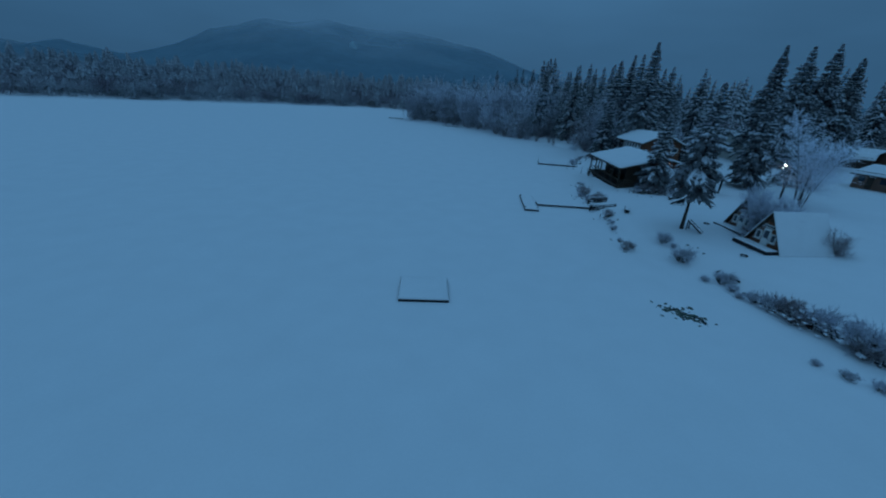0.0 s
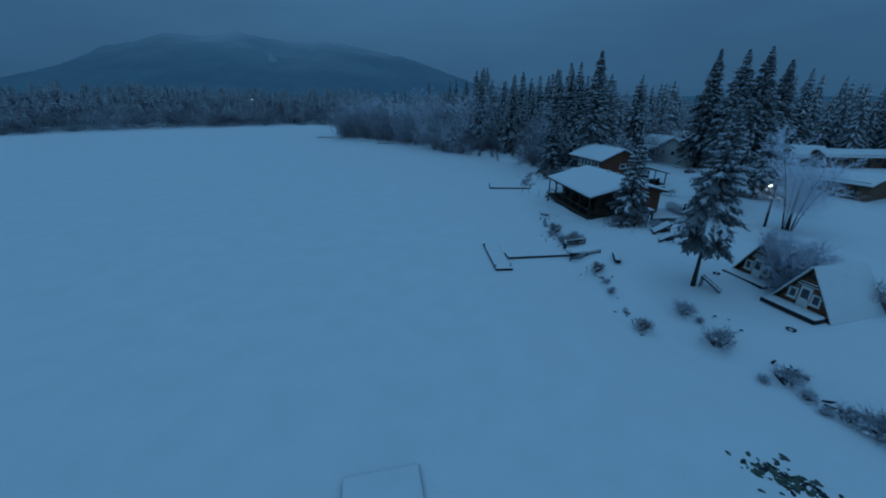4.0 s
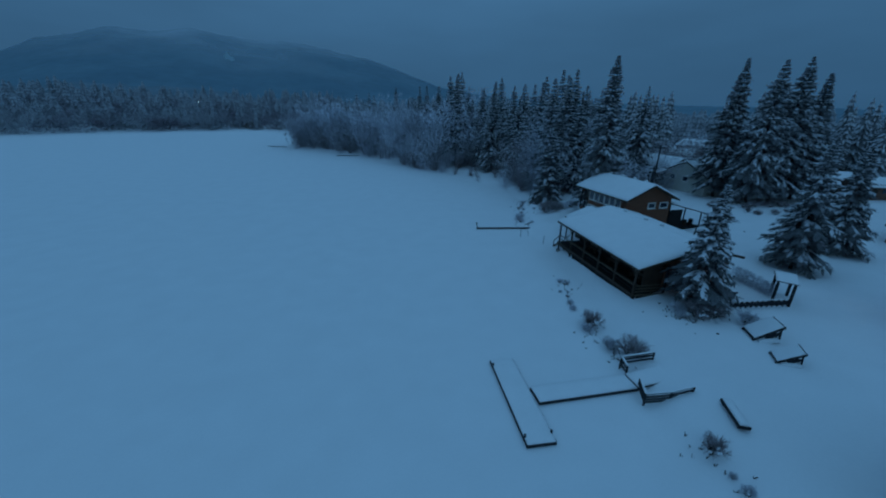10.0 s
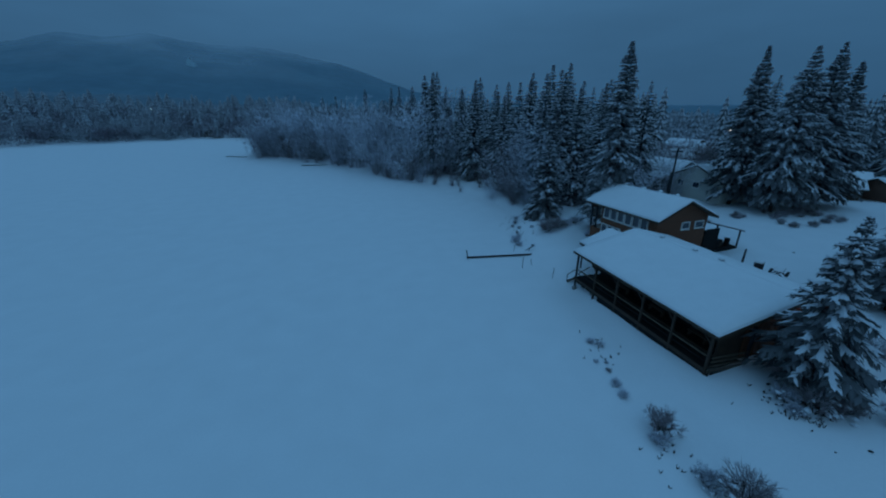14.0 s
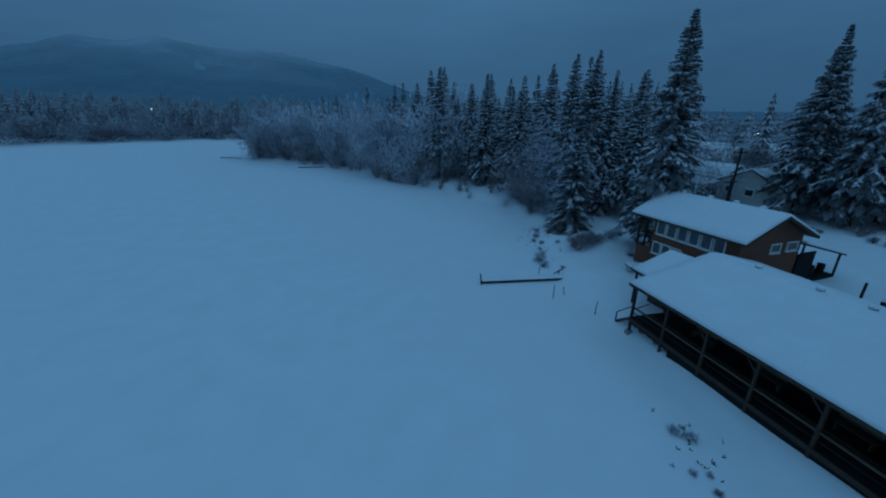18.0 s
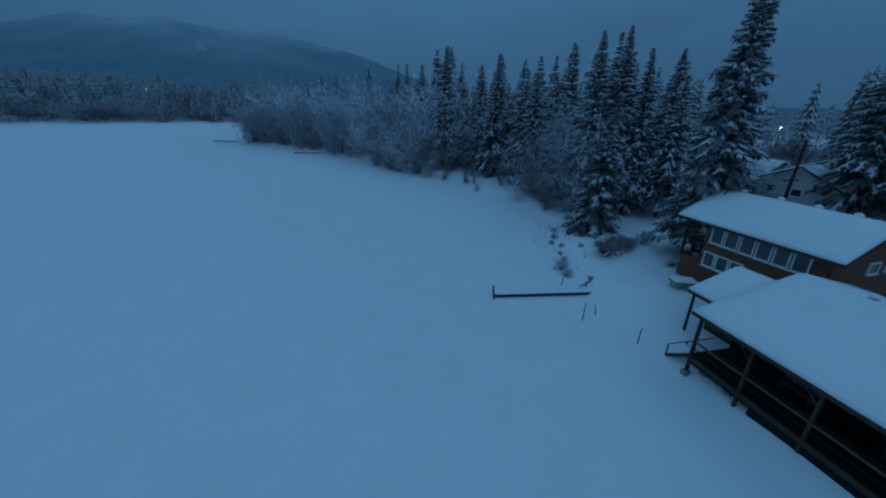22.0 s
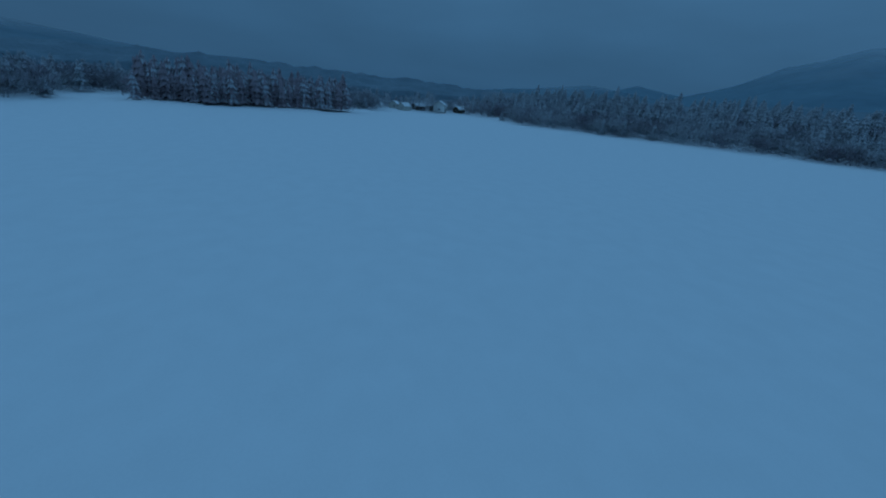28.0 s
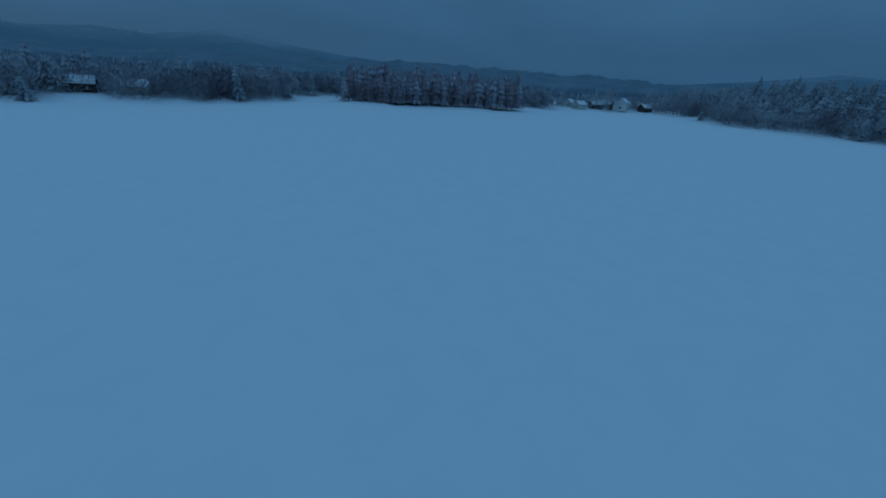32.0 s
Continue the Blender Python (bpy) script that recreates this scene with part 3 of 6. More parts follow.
def fringe_tree(name, m, h, spread, seed, label, frost, **k):
    t = thing(name, m, label, "tree", "frosted shore trees")
    wood, fine = fringe_arrays(seed, h, spread, **k)
    put("limb_frame", mesh_of("limb_frame", *wood, TWIG_BROWN), t)
    put("twig_crown", mesh_of("twig_crown", *fine, frost), t, "fine twigs white with frost")["kind"] = "stuff"
    return t


def on(x, y, dz=0.0, rz=0.0, s=1.0):
    return pose(x, y, gz(x, y) + dz, 0, 0, rz) @ Matrix.Diagonal((s, s, s, 1))


def joined(name, arrays, places, material, label, category):
    """Many copies of one array of faces in one object of stuff. places: x, y, z, scale, turn."""
    v0 = np.array(arrays[0], float)
    f0 = arrays[1]
    tri = []
    for f in f0:
        tri.append((f[0], f[1], f[2]))
        if len(f) == 4:
            tri.append((f[0], f[2], f[3]))
    tri = np.array(tri, dtype=np.int64)
    vs, fs = [], []
    for n, (x, y, z, s, a, sz) in enumerate(places):
        c, si = math.cos(a), math.sin(a)
        vs.append(np.c_[(v0[:, 0] * c - v0[:, 1] * si) * s + x, (v0[:, 0] * si + v0[:, 1] * c) * s + y, v0[:, 2] * sz + z])
        fs.append(tri + n * len(v0))
    vs, fs = np.concatenate(vs), np.concatenate(fs)
    me = bpy.data.meshes.new(name)
    me.vertices.add(len(vs))
    me.vertices.foreach_set("co", vs.ravel())
    me.loops.add(fs.size)
    me.loops.foreach_set("vertex_index", fs.ravel())
    me.polygons.add(len(fs))
    me.polygons.foreach_set("loop_start", np.arange(0, fs.size, 3))
    me.update(calc_edges=True)
    me.validate()
    me.materials.append(material)
    return tagged(put(name, me), label, category, kind="stuff")

# ---- buildings ----
def window(parent, centre, w, h, axis, out, name="window", panes=1, bars=0, label="white-framed window with dark glass"):
    """A window on a wall: white frame, sill and recessed panes. axis: the wall's run, 'x' or 'y'; out: outward sign."""
    cx, cy, cz = centre
    t, d = 0.10, 0.12

    def bar(bm, u, v, su, sv, off=0.0, dep=d):
        if axis == "x":
            add_box(bm, cx + u, cy + out * (dep / 2 + off), cz + v, su, dep, sv)
        else:
            add_box(bm, cx + out * (dep / 2 + off), cy + u, cz + v, dep, su, sv)

    fr = bmesh.new()
    bar(fr, 0, h / 2 - t / 2, w, t)
    bar(fr, 0, -h / 2 + t / 2, w, t)
    bar(fr, -w / 2 + t / 2, 0, t, h - 2 * t)
    bar(fr, w / 2 - t / 2, 0, t, h - 2 * t)
    for k in range(1, panes):
        bar(fr, -w / 2 + w * k / panes, 0, 0.06, h - 2 * t)
    win = part(name, fr, WHITEPAINT, parent, label)
    for k in range(panes):
        g = bmesh.new()
        pw = (w - 2 * t) / panes
        bar(g, -w / 2 + t + pw * (k + 0.5), 0, pw - 0.02, h - 2 * t, 0.02, 0.03)
        part("pane", g, GLASS, win, "dark window pane")
    si = bmesh.new()
    bar(si, 0, -h / 2 - 0.03, w + 0.1, 0.05, 0.0, 0.2)
    part("sill", si, WHITEPAINT, win)
    return win


def wall_with_gable(bm, pts, thick, axis):
    """A wall as a thick plate from a polygon in a vertical plane. axis: the direction of its thickness."""
    d = Vector((thick, 0, 0)) if axis == "x" else Vector((0, thick, 0))
    a = [bm.verts.new(Vector(p) - d / 2) for p in pts]
    b = [bm.verts.new(Vector(p) + d / 2) for p in pts]
    bm.faces.new(a)
    bm.faces.new(b[::-1])
    for i in range(len(pts)):
        j = (i + 1) % len(pts)
        bm.faces.new((a[j], a[i], b[i], b[j]))
    bmesh.ops.recalc_face_normals(bm, faces=bm.faces)
    return bm


def gable_roof(parent, x0, x1, xr, y0, y1, ze0, ze1, zr, thick=0.16, snow=0.28, mat_=None, seed=1, fascia=None):
    """Two roof planes with their ridge along y at xr, eaves at x0 and x1; fascia boards and a snow blanket on each."""
    mat_ = mat_ or DARKWOOD
    part("roof", slab([(x0, y0, ze0), (xr, y0, zr), (xr, y1, zr), (x0, y1, ze0)], thick), mat_, parent)
    part("roof", slab([(xr + 0.002, y0, zr), (x1, y0, ze1), (x1, y1, ze1), (xr + 0.002, y1, zr)], thick), mat_, parent)
    part("roof_snow", snow_cap([(x0, y0, ze0), (xr, y0, zr), (xr, y1, zr), (x0, y1, ze0)], snow, seed=seed), SNOW_ROOF, parent, "thick unbroken snow on the roof", True)
    part("roof_snow", snow_cap([(xr, y0, zr), (x1, y0, ze1), (x1, y1, ze1), (xr, y1, zr)], snow, seed=seed + 5), SNOW_ROOF, parent, "thick unbroken snow on the roof", True)
    fm = fascia or DARKWOOD
    for y in (y0 - 0.016, y1 + 0.016):
        for xa, za in ((x0, ze0), (x1, ze1)):
            bm = bmesh.new()
            wall_with_gable(bm, [(xa, y, za - 0.24), (xr, y, zr - 0.24), (xr, y, zr + 0.01), (xa, y, za + 0.01)], 0.03, "y")
            part("bargeboard", bm, fm, parent)
    for xa, za, s in ((x0, ze0, -1), (x1, ze1, 1)):
        part("fascia", box(xa + s * 0.016, (y0 + y1) / 2, za - 0.1, 0.03, y1 - y0, 0.22, bevel=0), fm, parent)


def roof_vent(parent, x, y, z, s=0.42):
    v = part("roof_vent", box(x, y, z + s * 0.35, s * 0.8, s * 0.8, s * 0.9, bevel=0.03), METAL, parent, "metal roof vent")
    bm = bmesh.new()
    bmesh.ops.create_icosphere(bm, subdivisions=2, radius=s * 0.62, matrix=pose(x, y, z + s * 0.95) @ Matrix.Diagonal((1, 1, 0.55, 1)))
    part("vent_snow", bm, SNOW_ROOF, v, "cap of snow", True)


# long lodge on the shore, its veranda towards the lake
lodge = thing("lodge", pose(24.3, 69.1, 0, 0, 0, -2.0), "long dark wooden lakeside lodge with a snow-covered roof and open veranda", "lodge")
LL, FL = 16.3, 1.55
# the veranda's inner shade is painted on as a black wall
part("wall", box(2.9, LL / 2 + 0.2, 2.95, 0.18, LL - 0.8, 3.6, bevel=0), SHADE_BLACK, lodge, "veranda wall coloured black for its shade")
gw = bmesh.new()
wall_with_gable(gw, [(3.0, 0.55, 0.5), (10.3, 0.55, 0.5), (10.3, 0.55, 5.05), (6.4, 0.55, 6.12), (3.0, 0.55, 5.25)], 0.18, "y")
part("gable_wall", gw, CEDAR, lodge, "reddish-brown cedar end wall")
for k in range(1, 15):
    x = 3.0 + k * 0.5
    part("batten", box(x, 0.445, 2.9 + 0.2 * (k % 2) * 0, 0.05, 0.03, 4.3, bevel=0), CEDAR, lodge)
bw = bmesh.new()
wall_with_gable(bw, [(3.0, LL - 0.4, 0.5), (10.3, LL - 0.4, 0.5), (10.3, LL - 0.4, 5.05), (6.4, LL - 0.4, 6.12), (3.0, LL - 0.4, 5.25)], 0.18, "y")
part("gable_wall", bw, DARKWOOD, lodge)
part("wall", box(10.3, LL / 2 + 0.1, 2.75, 0.18, LL - 1.2, 4.5, bevel=0), CEDAR, lodge, "reddish-brown cedar wall")
gable_roof(lodge, -0.7, 10.9, 6.4, -0.4, LL, 4.42, 5.15, 6.28, snow=0.24, seed=3)
for x, y, z in ((6.7, 12.8, 6.2), (6.7, 9.0, 6.2), (6.8, 6.5, 6.2)):
    roof_vent(lodge, x, y, z)
# deck and inner rail carry the same painted shade
part("veranda_deck", box(1.2, LL / 2, FL - 0.1, 3.3, LL - 0.5, 0.18, bevel=0), SHADE_BLACK, lodge)
part("rail", box(-0.35, LL / 2, FL + 0.5, 0.05, LL - 0.8, 0.07, bevel=0), SHADE_BLACK, lodge)
NB = 5
for i in range(NB + 1):
    y = 0.15 + i * (LL - 0.6) / NB
    part("veranda_post", box(-0.35, y, 2.2, 0.17, 0.17, 4.2, bevel=0.015), POSTWOOD if i == NB else DARKWOOD, lodge, "dark square veranda post")
    part("footing", box(-0.35, y, 0.25, 0.45, 0.45, 0.4, bevel=0.04), BOULDER, lodge, "pale concrete footing")
    if i < NB:
        y2 = y + (LL - 0.6) / NB
        part("handrail", beam((-0.35, y + 0.09, FL + 0.95), (-0.35, y2 - 0.09, FL + 0.95), 0.12, 0.09), DECKWOOD, lodge, "weathered handrail")
        part("brace", beam((-0.3, y + 0.1, 3.4), (-0.3, y + 0.95, 4.2), 0.09, 0.09), DARKWOOD, lodge)
part("rim_beam", box(-0.47, LL / 2 - 0.1, FL - 0.12, 0.08, LL - 0.3, 0.28, bevel=0.01), DARKWOOD, lodge, "dark rim beam of the veranda")
part("rim_beam", box(1.2, -0.06, FL - 0.12, 3.2, 0.08, 0.28, bevel=0.01), DECKWOOD, lodge, "pale weathered rim beam of the veranda")
# dark boards added in place of the shade under the deck
part("shade_panel", box(1.4, LL / 2, 0.85, 0.12, LL - 0.7, 1.6, bevel=0), DARKWOOD, lodge, "dark panel standing in for shade under the veranda")
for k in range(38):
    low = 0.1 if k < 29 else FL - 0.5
    part("shade_board", box(-0.36, 0.05 + 0.42 * k, (low + FL) / 2, 0.05, 0.415, FL - low, bevel=0), SHADE_BLACK, lodge, "black board standing in for shade under the deck")
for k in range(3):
    part("shade_board", box(0.3 + k * 0.9, -0.1, 0.72, 0.86, 0.05, 1.35, bevel=0), SHADE_BLACK, lodge)
part("shade_panel", box(0.6, 14.0, 0.7, 0.12, 4.4, 1.5, bevel=0), DARKWOOD, lodge, "dark panel standing in for shade behind the boulders")
# dark panel added to fill the bright gap at the veranda end
part("end_panel", box(1.85, 0.62, 3.15, 2.1, 0.1, 3.2, bevel=0), DARKWOOD, lodge, "dark panel added to fill the veranda end")
for z in (0.3, 0.62, 0.95):
    part("rail", beam((-0.28, -0.06, FL + z), (2.8, -0.06, FL + z), 0.1, 0.07), DECKWOOD, lodge, "weathered end rail")
part("veranda_post", box(2.9, 0.0, 2.7, 0.17, 0.17, 3.6, bevel=0.015), POSTWOOD, lodge)
# furniture-like clutter is kept dim inside: long benches along the wall
for y in (3.2, 7.4, 11.8):
    b = thing("bench", lodge.matrix_basis @ pose(2.2, y, FL), "weathered wooden bench on the dark veranda", "bench", "veranda benches")
    part("seat", box(0, 0, 0.45, 0.45, 1.7, 0.06), DECKWOOD, b)
    part("backrest", box(0.22, 0, 0.75, 0.06, 1.7, 0.3), DECKWOOD, b)
    for yy in (-0.7, 0.7):
        part("leg", box(0, yy, 0.21, 0.4, 0.08, 0.42), DECKWOOD, b)
# steps down at the far end of the veranda
st = thing("veranda_steps", lodge.matrix_basis @ pose(0.55, LL - 0.25, 0, 0, 0, 0), "snow-dusted wooden steps with a slanting handrail", "stairs")
for k in range(5):
    part("tread", box(0, 0.28 * k + 0.2, FL - 0.24 * (k + 1) + 0.04, 1.5, 0.28, 0.05, bevel=0.01), WHITEPAINT, st, "tread white with snow")
for x in (-0.75, 0.75):
    part("stringer", beam((x, 0.05, FL - 0.2), (x, 1.6, 0.25), 0.06, 0.22), DARKWOOD, st)
    part("handrail", beam((x, 0.0, FL + 0.9), (x, 1.65, 1.05), 0.09, 0.07), DECKWOOD, st)
    part("post", box(x, 1.6, 0.65, 0.09, 0.09, 0.95), POSTWOOD, st)
# far extension with its own lower gable, its eave lifted on a post
part("wall", box(6.2, LL + 1.3, 2.6, 5.2, 2.3, 3.9, bevel=0), DARKWOOD, lodge)
gable_roof(lodge, 2.0, 9.2, 5.5, LL + 0.12, LL + 3.0, 4.15, 4.15, 5.5, snow=0.22, seed=9)
part("veranda_post", box(2.3, LL + 2.7, 2.5, 0.15, 0.15, 3.3), POSTWOOD, lodge)
# stones heaped under the deck
rs = random.Random(4)
for k in range(16):
    bm = bmesh.new()
    r0 = rs.uniform(0.22, 0.42)
    bmesh.ops.create_icosphere(bm, subdivisions=2, radius=r0)
    for v in bm.verts:
        v.co *= 1 + 0.25 * noise.noise(v.co * 2.2 + Vector((k * 3.1, 0, 0)))
        v.co.z *= 0.7
    ly = LL - 1.0 - k * 0.55 + rs.uniform(-0.2, 0.2)
    ob = part("boulder", bm, BOULDER, None, "", True)
    p = lodge.matrix_basis @ Vector((0.15 + rs.uniform(-0.25, 0.5), ly, 0))
    ob.matrix_basis = Matrix.Translation((p.x, p.y, gz(p.x, p.y) + r0 * 0.45)) @ pose(0, 0, 0, 0, 0, rs.uniform(0, 360))
    tagged(ob, "rounded grey boulder under the lodge veranda", "boulder", "boulders under the veranda")
# lamp under the gable
wl_ = thing("wall_lamp", lodge.matrix_basis @ pose(7.0, 0.3, 5.5), "small lit warm wall lamp under the lodge gable", "lamp")
part("bracket", box(0, 0.1, 0.12, 0.1, 0.14, 0.1), METAL, wl_)
bm = bmesh.new()
bmesh.ops.create_icosphere(bm, subdivisions=2, radius=0.08)
part("bulb", bm, lamp_mat("warm_lamp", (1.0, 0.55, 0.3), 60.0), wl_, "glowing warm bulb", True)

# two-storey house
house = thing("house", pose(33.5, 84.3, 0, 0, 0, 3.5), "two-storey brown cedar house with white-framed windows and snowy roof", "house")
HL, HW, HR = 11.6, 9.0, 4.3
GZH = 1.7
part("wall", box(0.75, 5.0, (GZH + 7.2) / 2, 0.16, 8.2, 7.2 - GZH, bevel=0), CEDAR, house, "brown cedar siding facing the lake")
part("wall", box(8.2, 5.9, (GZH + 7.1) / 2, 0.16, 10.2, 7.1 - GZH, bevel=0), CEDAR, house)
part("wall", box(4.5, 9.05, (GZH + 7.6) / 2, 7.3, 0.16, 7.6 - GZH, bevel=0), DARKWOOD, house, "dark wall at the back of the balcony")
g = bmesh.new()
wall_with_gable(g, [(0.7, 0.8, GZH), (8.25, 0.8, GZH), (8.25, 0.8, 7.15), (HR, 0.8, 8.95), (0.7, 0.8, 7.25)], 0.16, "y")
part("gable_wall", g, CEDAR, house, "brown cedar gable wall")
g = bmesh.new()
wall_with_gable(g, [(0.7, 11.0, 6.3), (8.25, 11.0, 6.3), (8.25, 11.0, 7.15), (HR, 11.0, 8.95), (0.7, 11.0, 7.25)], 0.16, "y")
part("gable_wall", g, CEDAR, house)
gable_roof(house, -0.05, HW, HR, 0.0, HL, 7.1, 7.0, 9.1, snow=0.24, seed=21)
for k, (x, y) in enumerate(((4.8, 2.4), (4.85, 4.7), (4.9, 7.2), (5.0, 10.2))):
    roof_vent(house, x, y, 8.85, 0.45)
for k in range(6):
    window(house, (0.67, 2.35 + k * 1.17, 6.15), 1.05, 1.35, "y", -1)
for k in range(3):
    window(house, (0.67, 6.15 + k * 1.1, 4.05), 1.0, 1.25, "y", -1)
window(house, (4.9, 0.72, 6.1), 1.25, 0.85, "x", -1)
window(house, (7.0, 0.72, 6.1), 1.4, 0.85, "x", -1)
dr = part("door", box(4.8, 0.70, GZH + 1.15, 1.9, 0.06, 2.1, bevel=0.01), DARKWOOD, house, "dark recessed double door")
part("door_handle", box(4.85, 0.65, GZH + 1.1, 0.04, 0.06, 0.14, bevel=0.005), METAL, dr)
# balcony at the lake end: solid parapet below, open above between posts
part("parapet", box(0.85, 10.05, (GZH + 3.7) / 2, 0.14, 1.85, 3.7 - GZH, bevel=0), CEDAR, house, "cedar parapet of the balcony")
part("parapet", box(4.5, 11.0, (GZH + 3.7) / 2, 7.3, 0.14, 3.7 - GZH, bevel=0), CEDAR, house)
part("balcony_floor", box(4.5, 10.0, 2.75, 7.2, 1.8, 0.14, bevel=0), DARKWOOD, house)
part("balcony_floor", box(4.5, 10.0, 5.1, 7.2, 1.8, 0.16, bevel=0), DARKWOOD, house)
for z_ in (5.55, 5.95):
    part("balcony_rail", beam((0.8, 11.05, z_), (8.2, 11.05, z_), 0.07, 0.09), DECKWOOD, house)
for k, (px_, py_, pz_) in enumerate(((1.6, 9.8, 5.18), (2.8, 10.2, 5.18), (1.5, 10.3, 2.82), (2.7, 9.7, 2.82), (4.4, 10.0, 5.18))):
    ch = thing("porch_chair", house.matrix_basis @ pose(px_, py_, pz_, 0, 0, 70 + 37 * k), "pale weathered wooden chair standing on the house balcony", "chair", "balcony chairs")
    part("seat", box(0, 0, 0.44, 0.52, 0.5, 0.05), CREAM, ch)
    part("backrest", box(0, 0.25, 0.82, 0.5, 0.05, 0.62, rx=-8), CREAM, ch)
    for x_ in (-0.22, 0.22):
        part("armrest", box(x_ * 1.2, 0, 0.64, 0.07, 0.5, 0.04), CREAM, ch)
        for y_ in (-0.2, 0.2):
            part("leg", box(x_, y_, 0.21, 0.05, 0.05, 0.42, bevel=0.005), CREAM, ch)
tb_ = thing("porch_table", house.matrix_basis @ pose(2.1, 10.5, 5.18), "small pale wooden table on the house balcony", "table")
part("top", box(0, 0, 0.68, 0.6, 0.45, 0.04), CREAM, tb_)
for x_ in (-0.22, 0.22):
    for y_ in (-0.16, 0.16):
        part("leg", box(x_, y_, 0.33, 0.05, 0.05, 0.66, bevel=0.005), CREAM, tb_)
for x, y in ((0.8, 11.0), (0.8, 10.1), (3.2, 11.05), (5.8, 11.05), (8.2, 11.05)):
    part("balcony_post", box(x - 0.02, y + 0.02, 5.35, 0.16, 0.16, 3.5, bevel=0.01), POSTWOOD, house)
for z_ in (5.55, 5.95):
    part("balcony_rail", beam((0.78, 9.2, z_), (0.78, 10.95, z_), 0.09, 0.07), DECKWOOD, house)
# lean-to porch on the land side
part("porch_roof", slab([(8.45, 0.4, 6.25), (15.0, 0.4, 4.55), (15.0, 6.5, 4.55), (8.45, 6.5, 6.25)], 0.14), DARKWOOD, house)
part("roof_snow", snow_cap([(8.45, 0.4, 6.25), (15.0, 0.4, 4.55), (15.0, 6.5, 4.55), (8.45, 6.5, 6.25)], 0.22, seed=31), SNOW_ROOF, house, "snow on the porch roof", True)
# dark panel added to stand for the shade beneath the porch roof
part("porch_shade_panel", box(11.3, 6.1, 3.1, 5.8, 0.1, 3.2, bevel=0), DARKWOOD, house, "dark panel standing in for shade at the porch end")
for y in (0.6, 3.4, 6.2):
    part("porch_post", box(14.4, y, 3.4, 0.16, 0.16, 2.5), POSTWOOD, house)
# black floor and added panels: porch shade put into their colour
part("porch_floor", box(11.4, 3.4, 2.42, 6.0, 5.8, 0.3, bevel=0), SHADE_BLACK, house, "porch floor coloured black for its shade")
part("porch_shade_panel", box(9.7, 0.72, 3.9, 2.2, 0.08, 2.7, bevel=0), SHADE_BLACK, house, "black panel standing in for shade at the porch side")
part("porch_shade_panel", box(8.4, 3.4, 3.6, 0.1, 5.6, 3.2, bevel=0), SHADE_BLACK, house, "black panel standing in for shade at the porch back")
wp = thing("woodpile", house.matrix_basis @ pose(9.0, 3.2, 2.57), "stacked split firewood under the porch roof", "firewood")
rwp = random.Random(12)
for i in range(7):
    for j in range(9):
        part("log", rod((-0.3 + rwp.uniform(-0.05, 0.05), -0.95 + 0.24 * j + 0.1 * (i % 2), 0.1 + 0.19 * i), (0.35, -0.95 + 0.24 * j + 0.1 * (i % 2), 0.1 + 0.19 * i), 0.105, 0.10, 6), BARK if (i * j) % 3 else DECKWOOD, wp)
for x, y in ((11.2, 1.0), (13.4, 1.2)):
    br = thing("barrel", house.matrix_basis @ pose(x, y, 2.57), "dark storage barrel standing on the porch", "barrel", "porch barrels")
    part("body", rod((0, 0, 0), (0, 0, 0.9), 0.3, 0.3, 14), SHADE_BLACK, br)
    part("lid", rod((0, 0, 0.9), (0, 0, 0.96), 0.32, 0.30, 14), POSTWOOD, br)
for k, (x, y, s) in enumerate(((11.4, 1.9, 0.5), (12.4, 1.5, 0.6), (12.0, 2.9, 0.55))):
    c = thing("storage_crate", house.matrix_basis @ pose(x, y, 2.57, 0, 0, 20 * k), "dark wooden storage crate on the house porch", "crate", "porch crates")
    part("body", box(0, 0, s * 0.6, s * 1.4, s, s * 1.2, bevel=0.02), DARKWOOD, c)
    part("lid", box(0, 0, s * 1.24, s * 1.46, s * 1.06, 0.05, bevel=0.01), POSTWOOD, c)

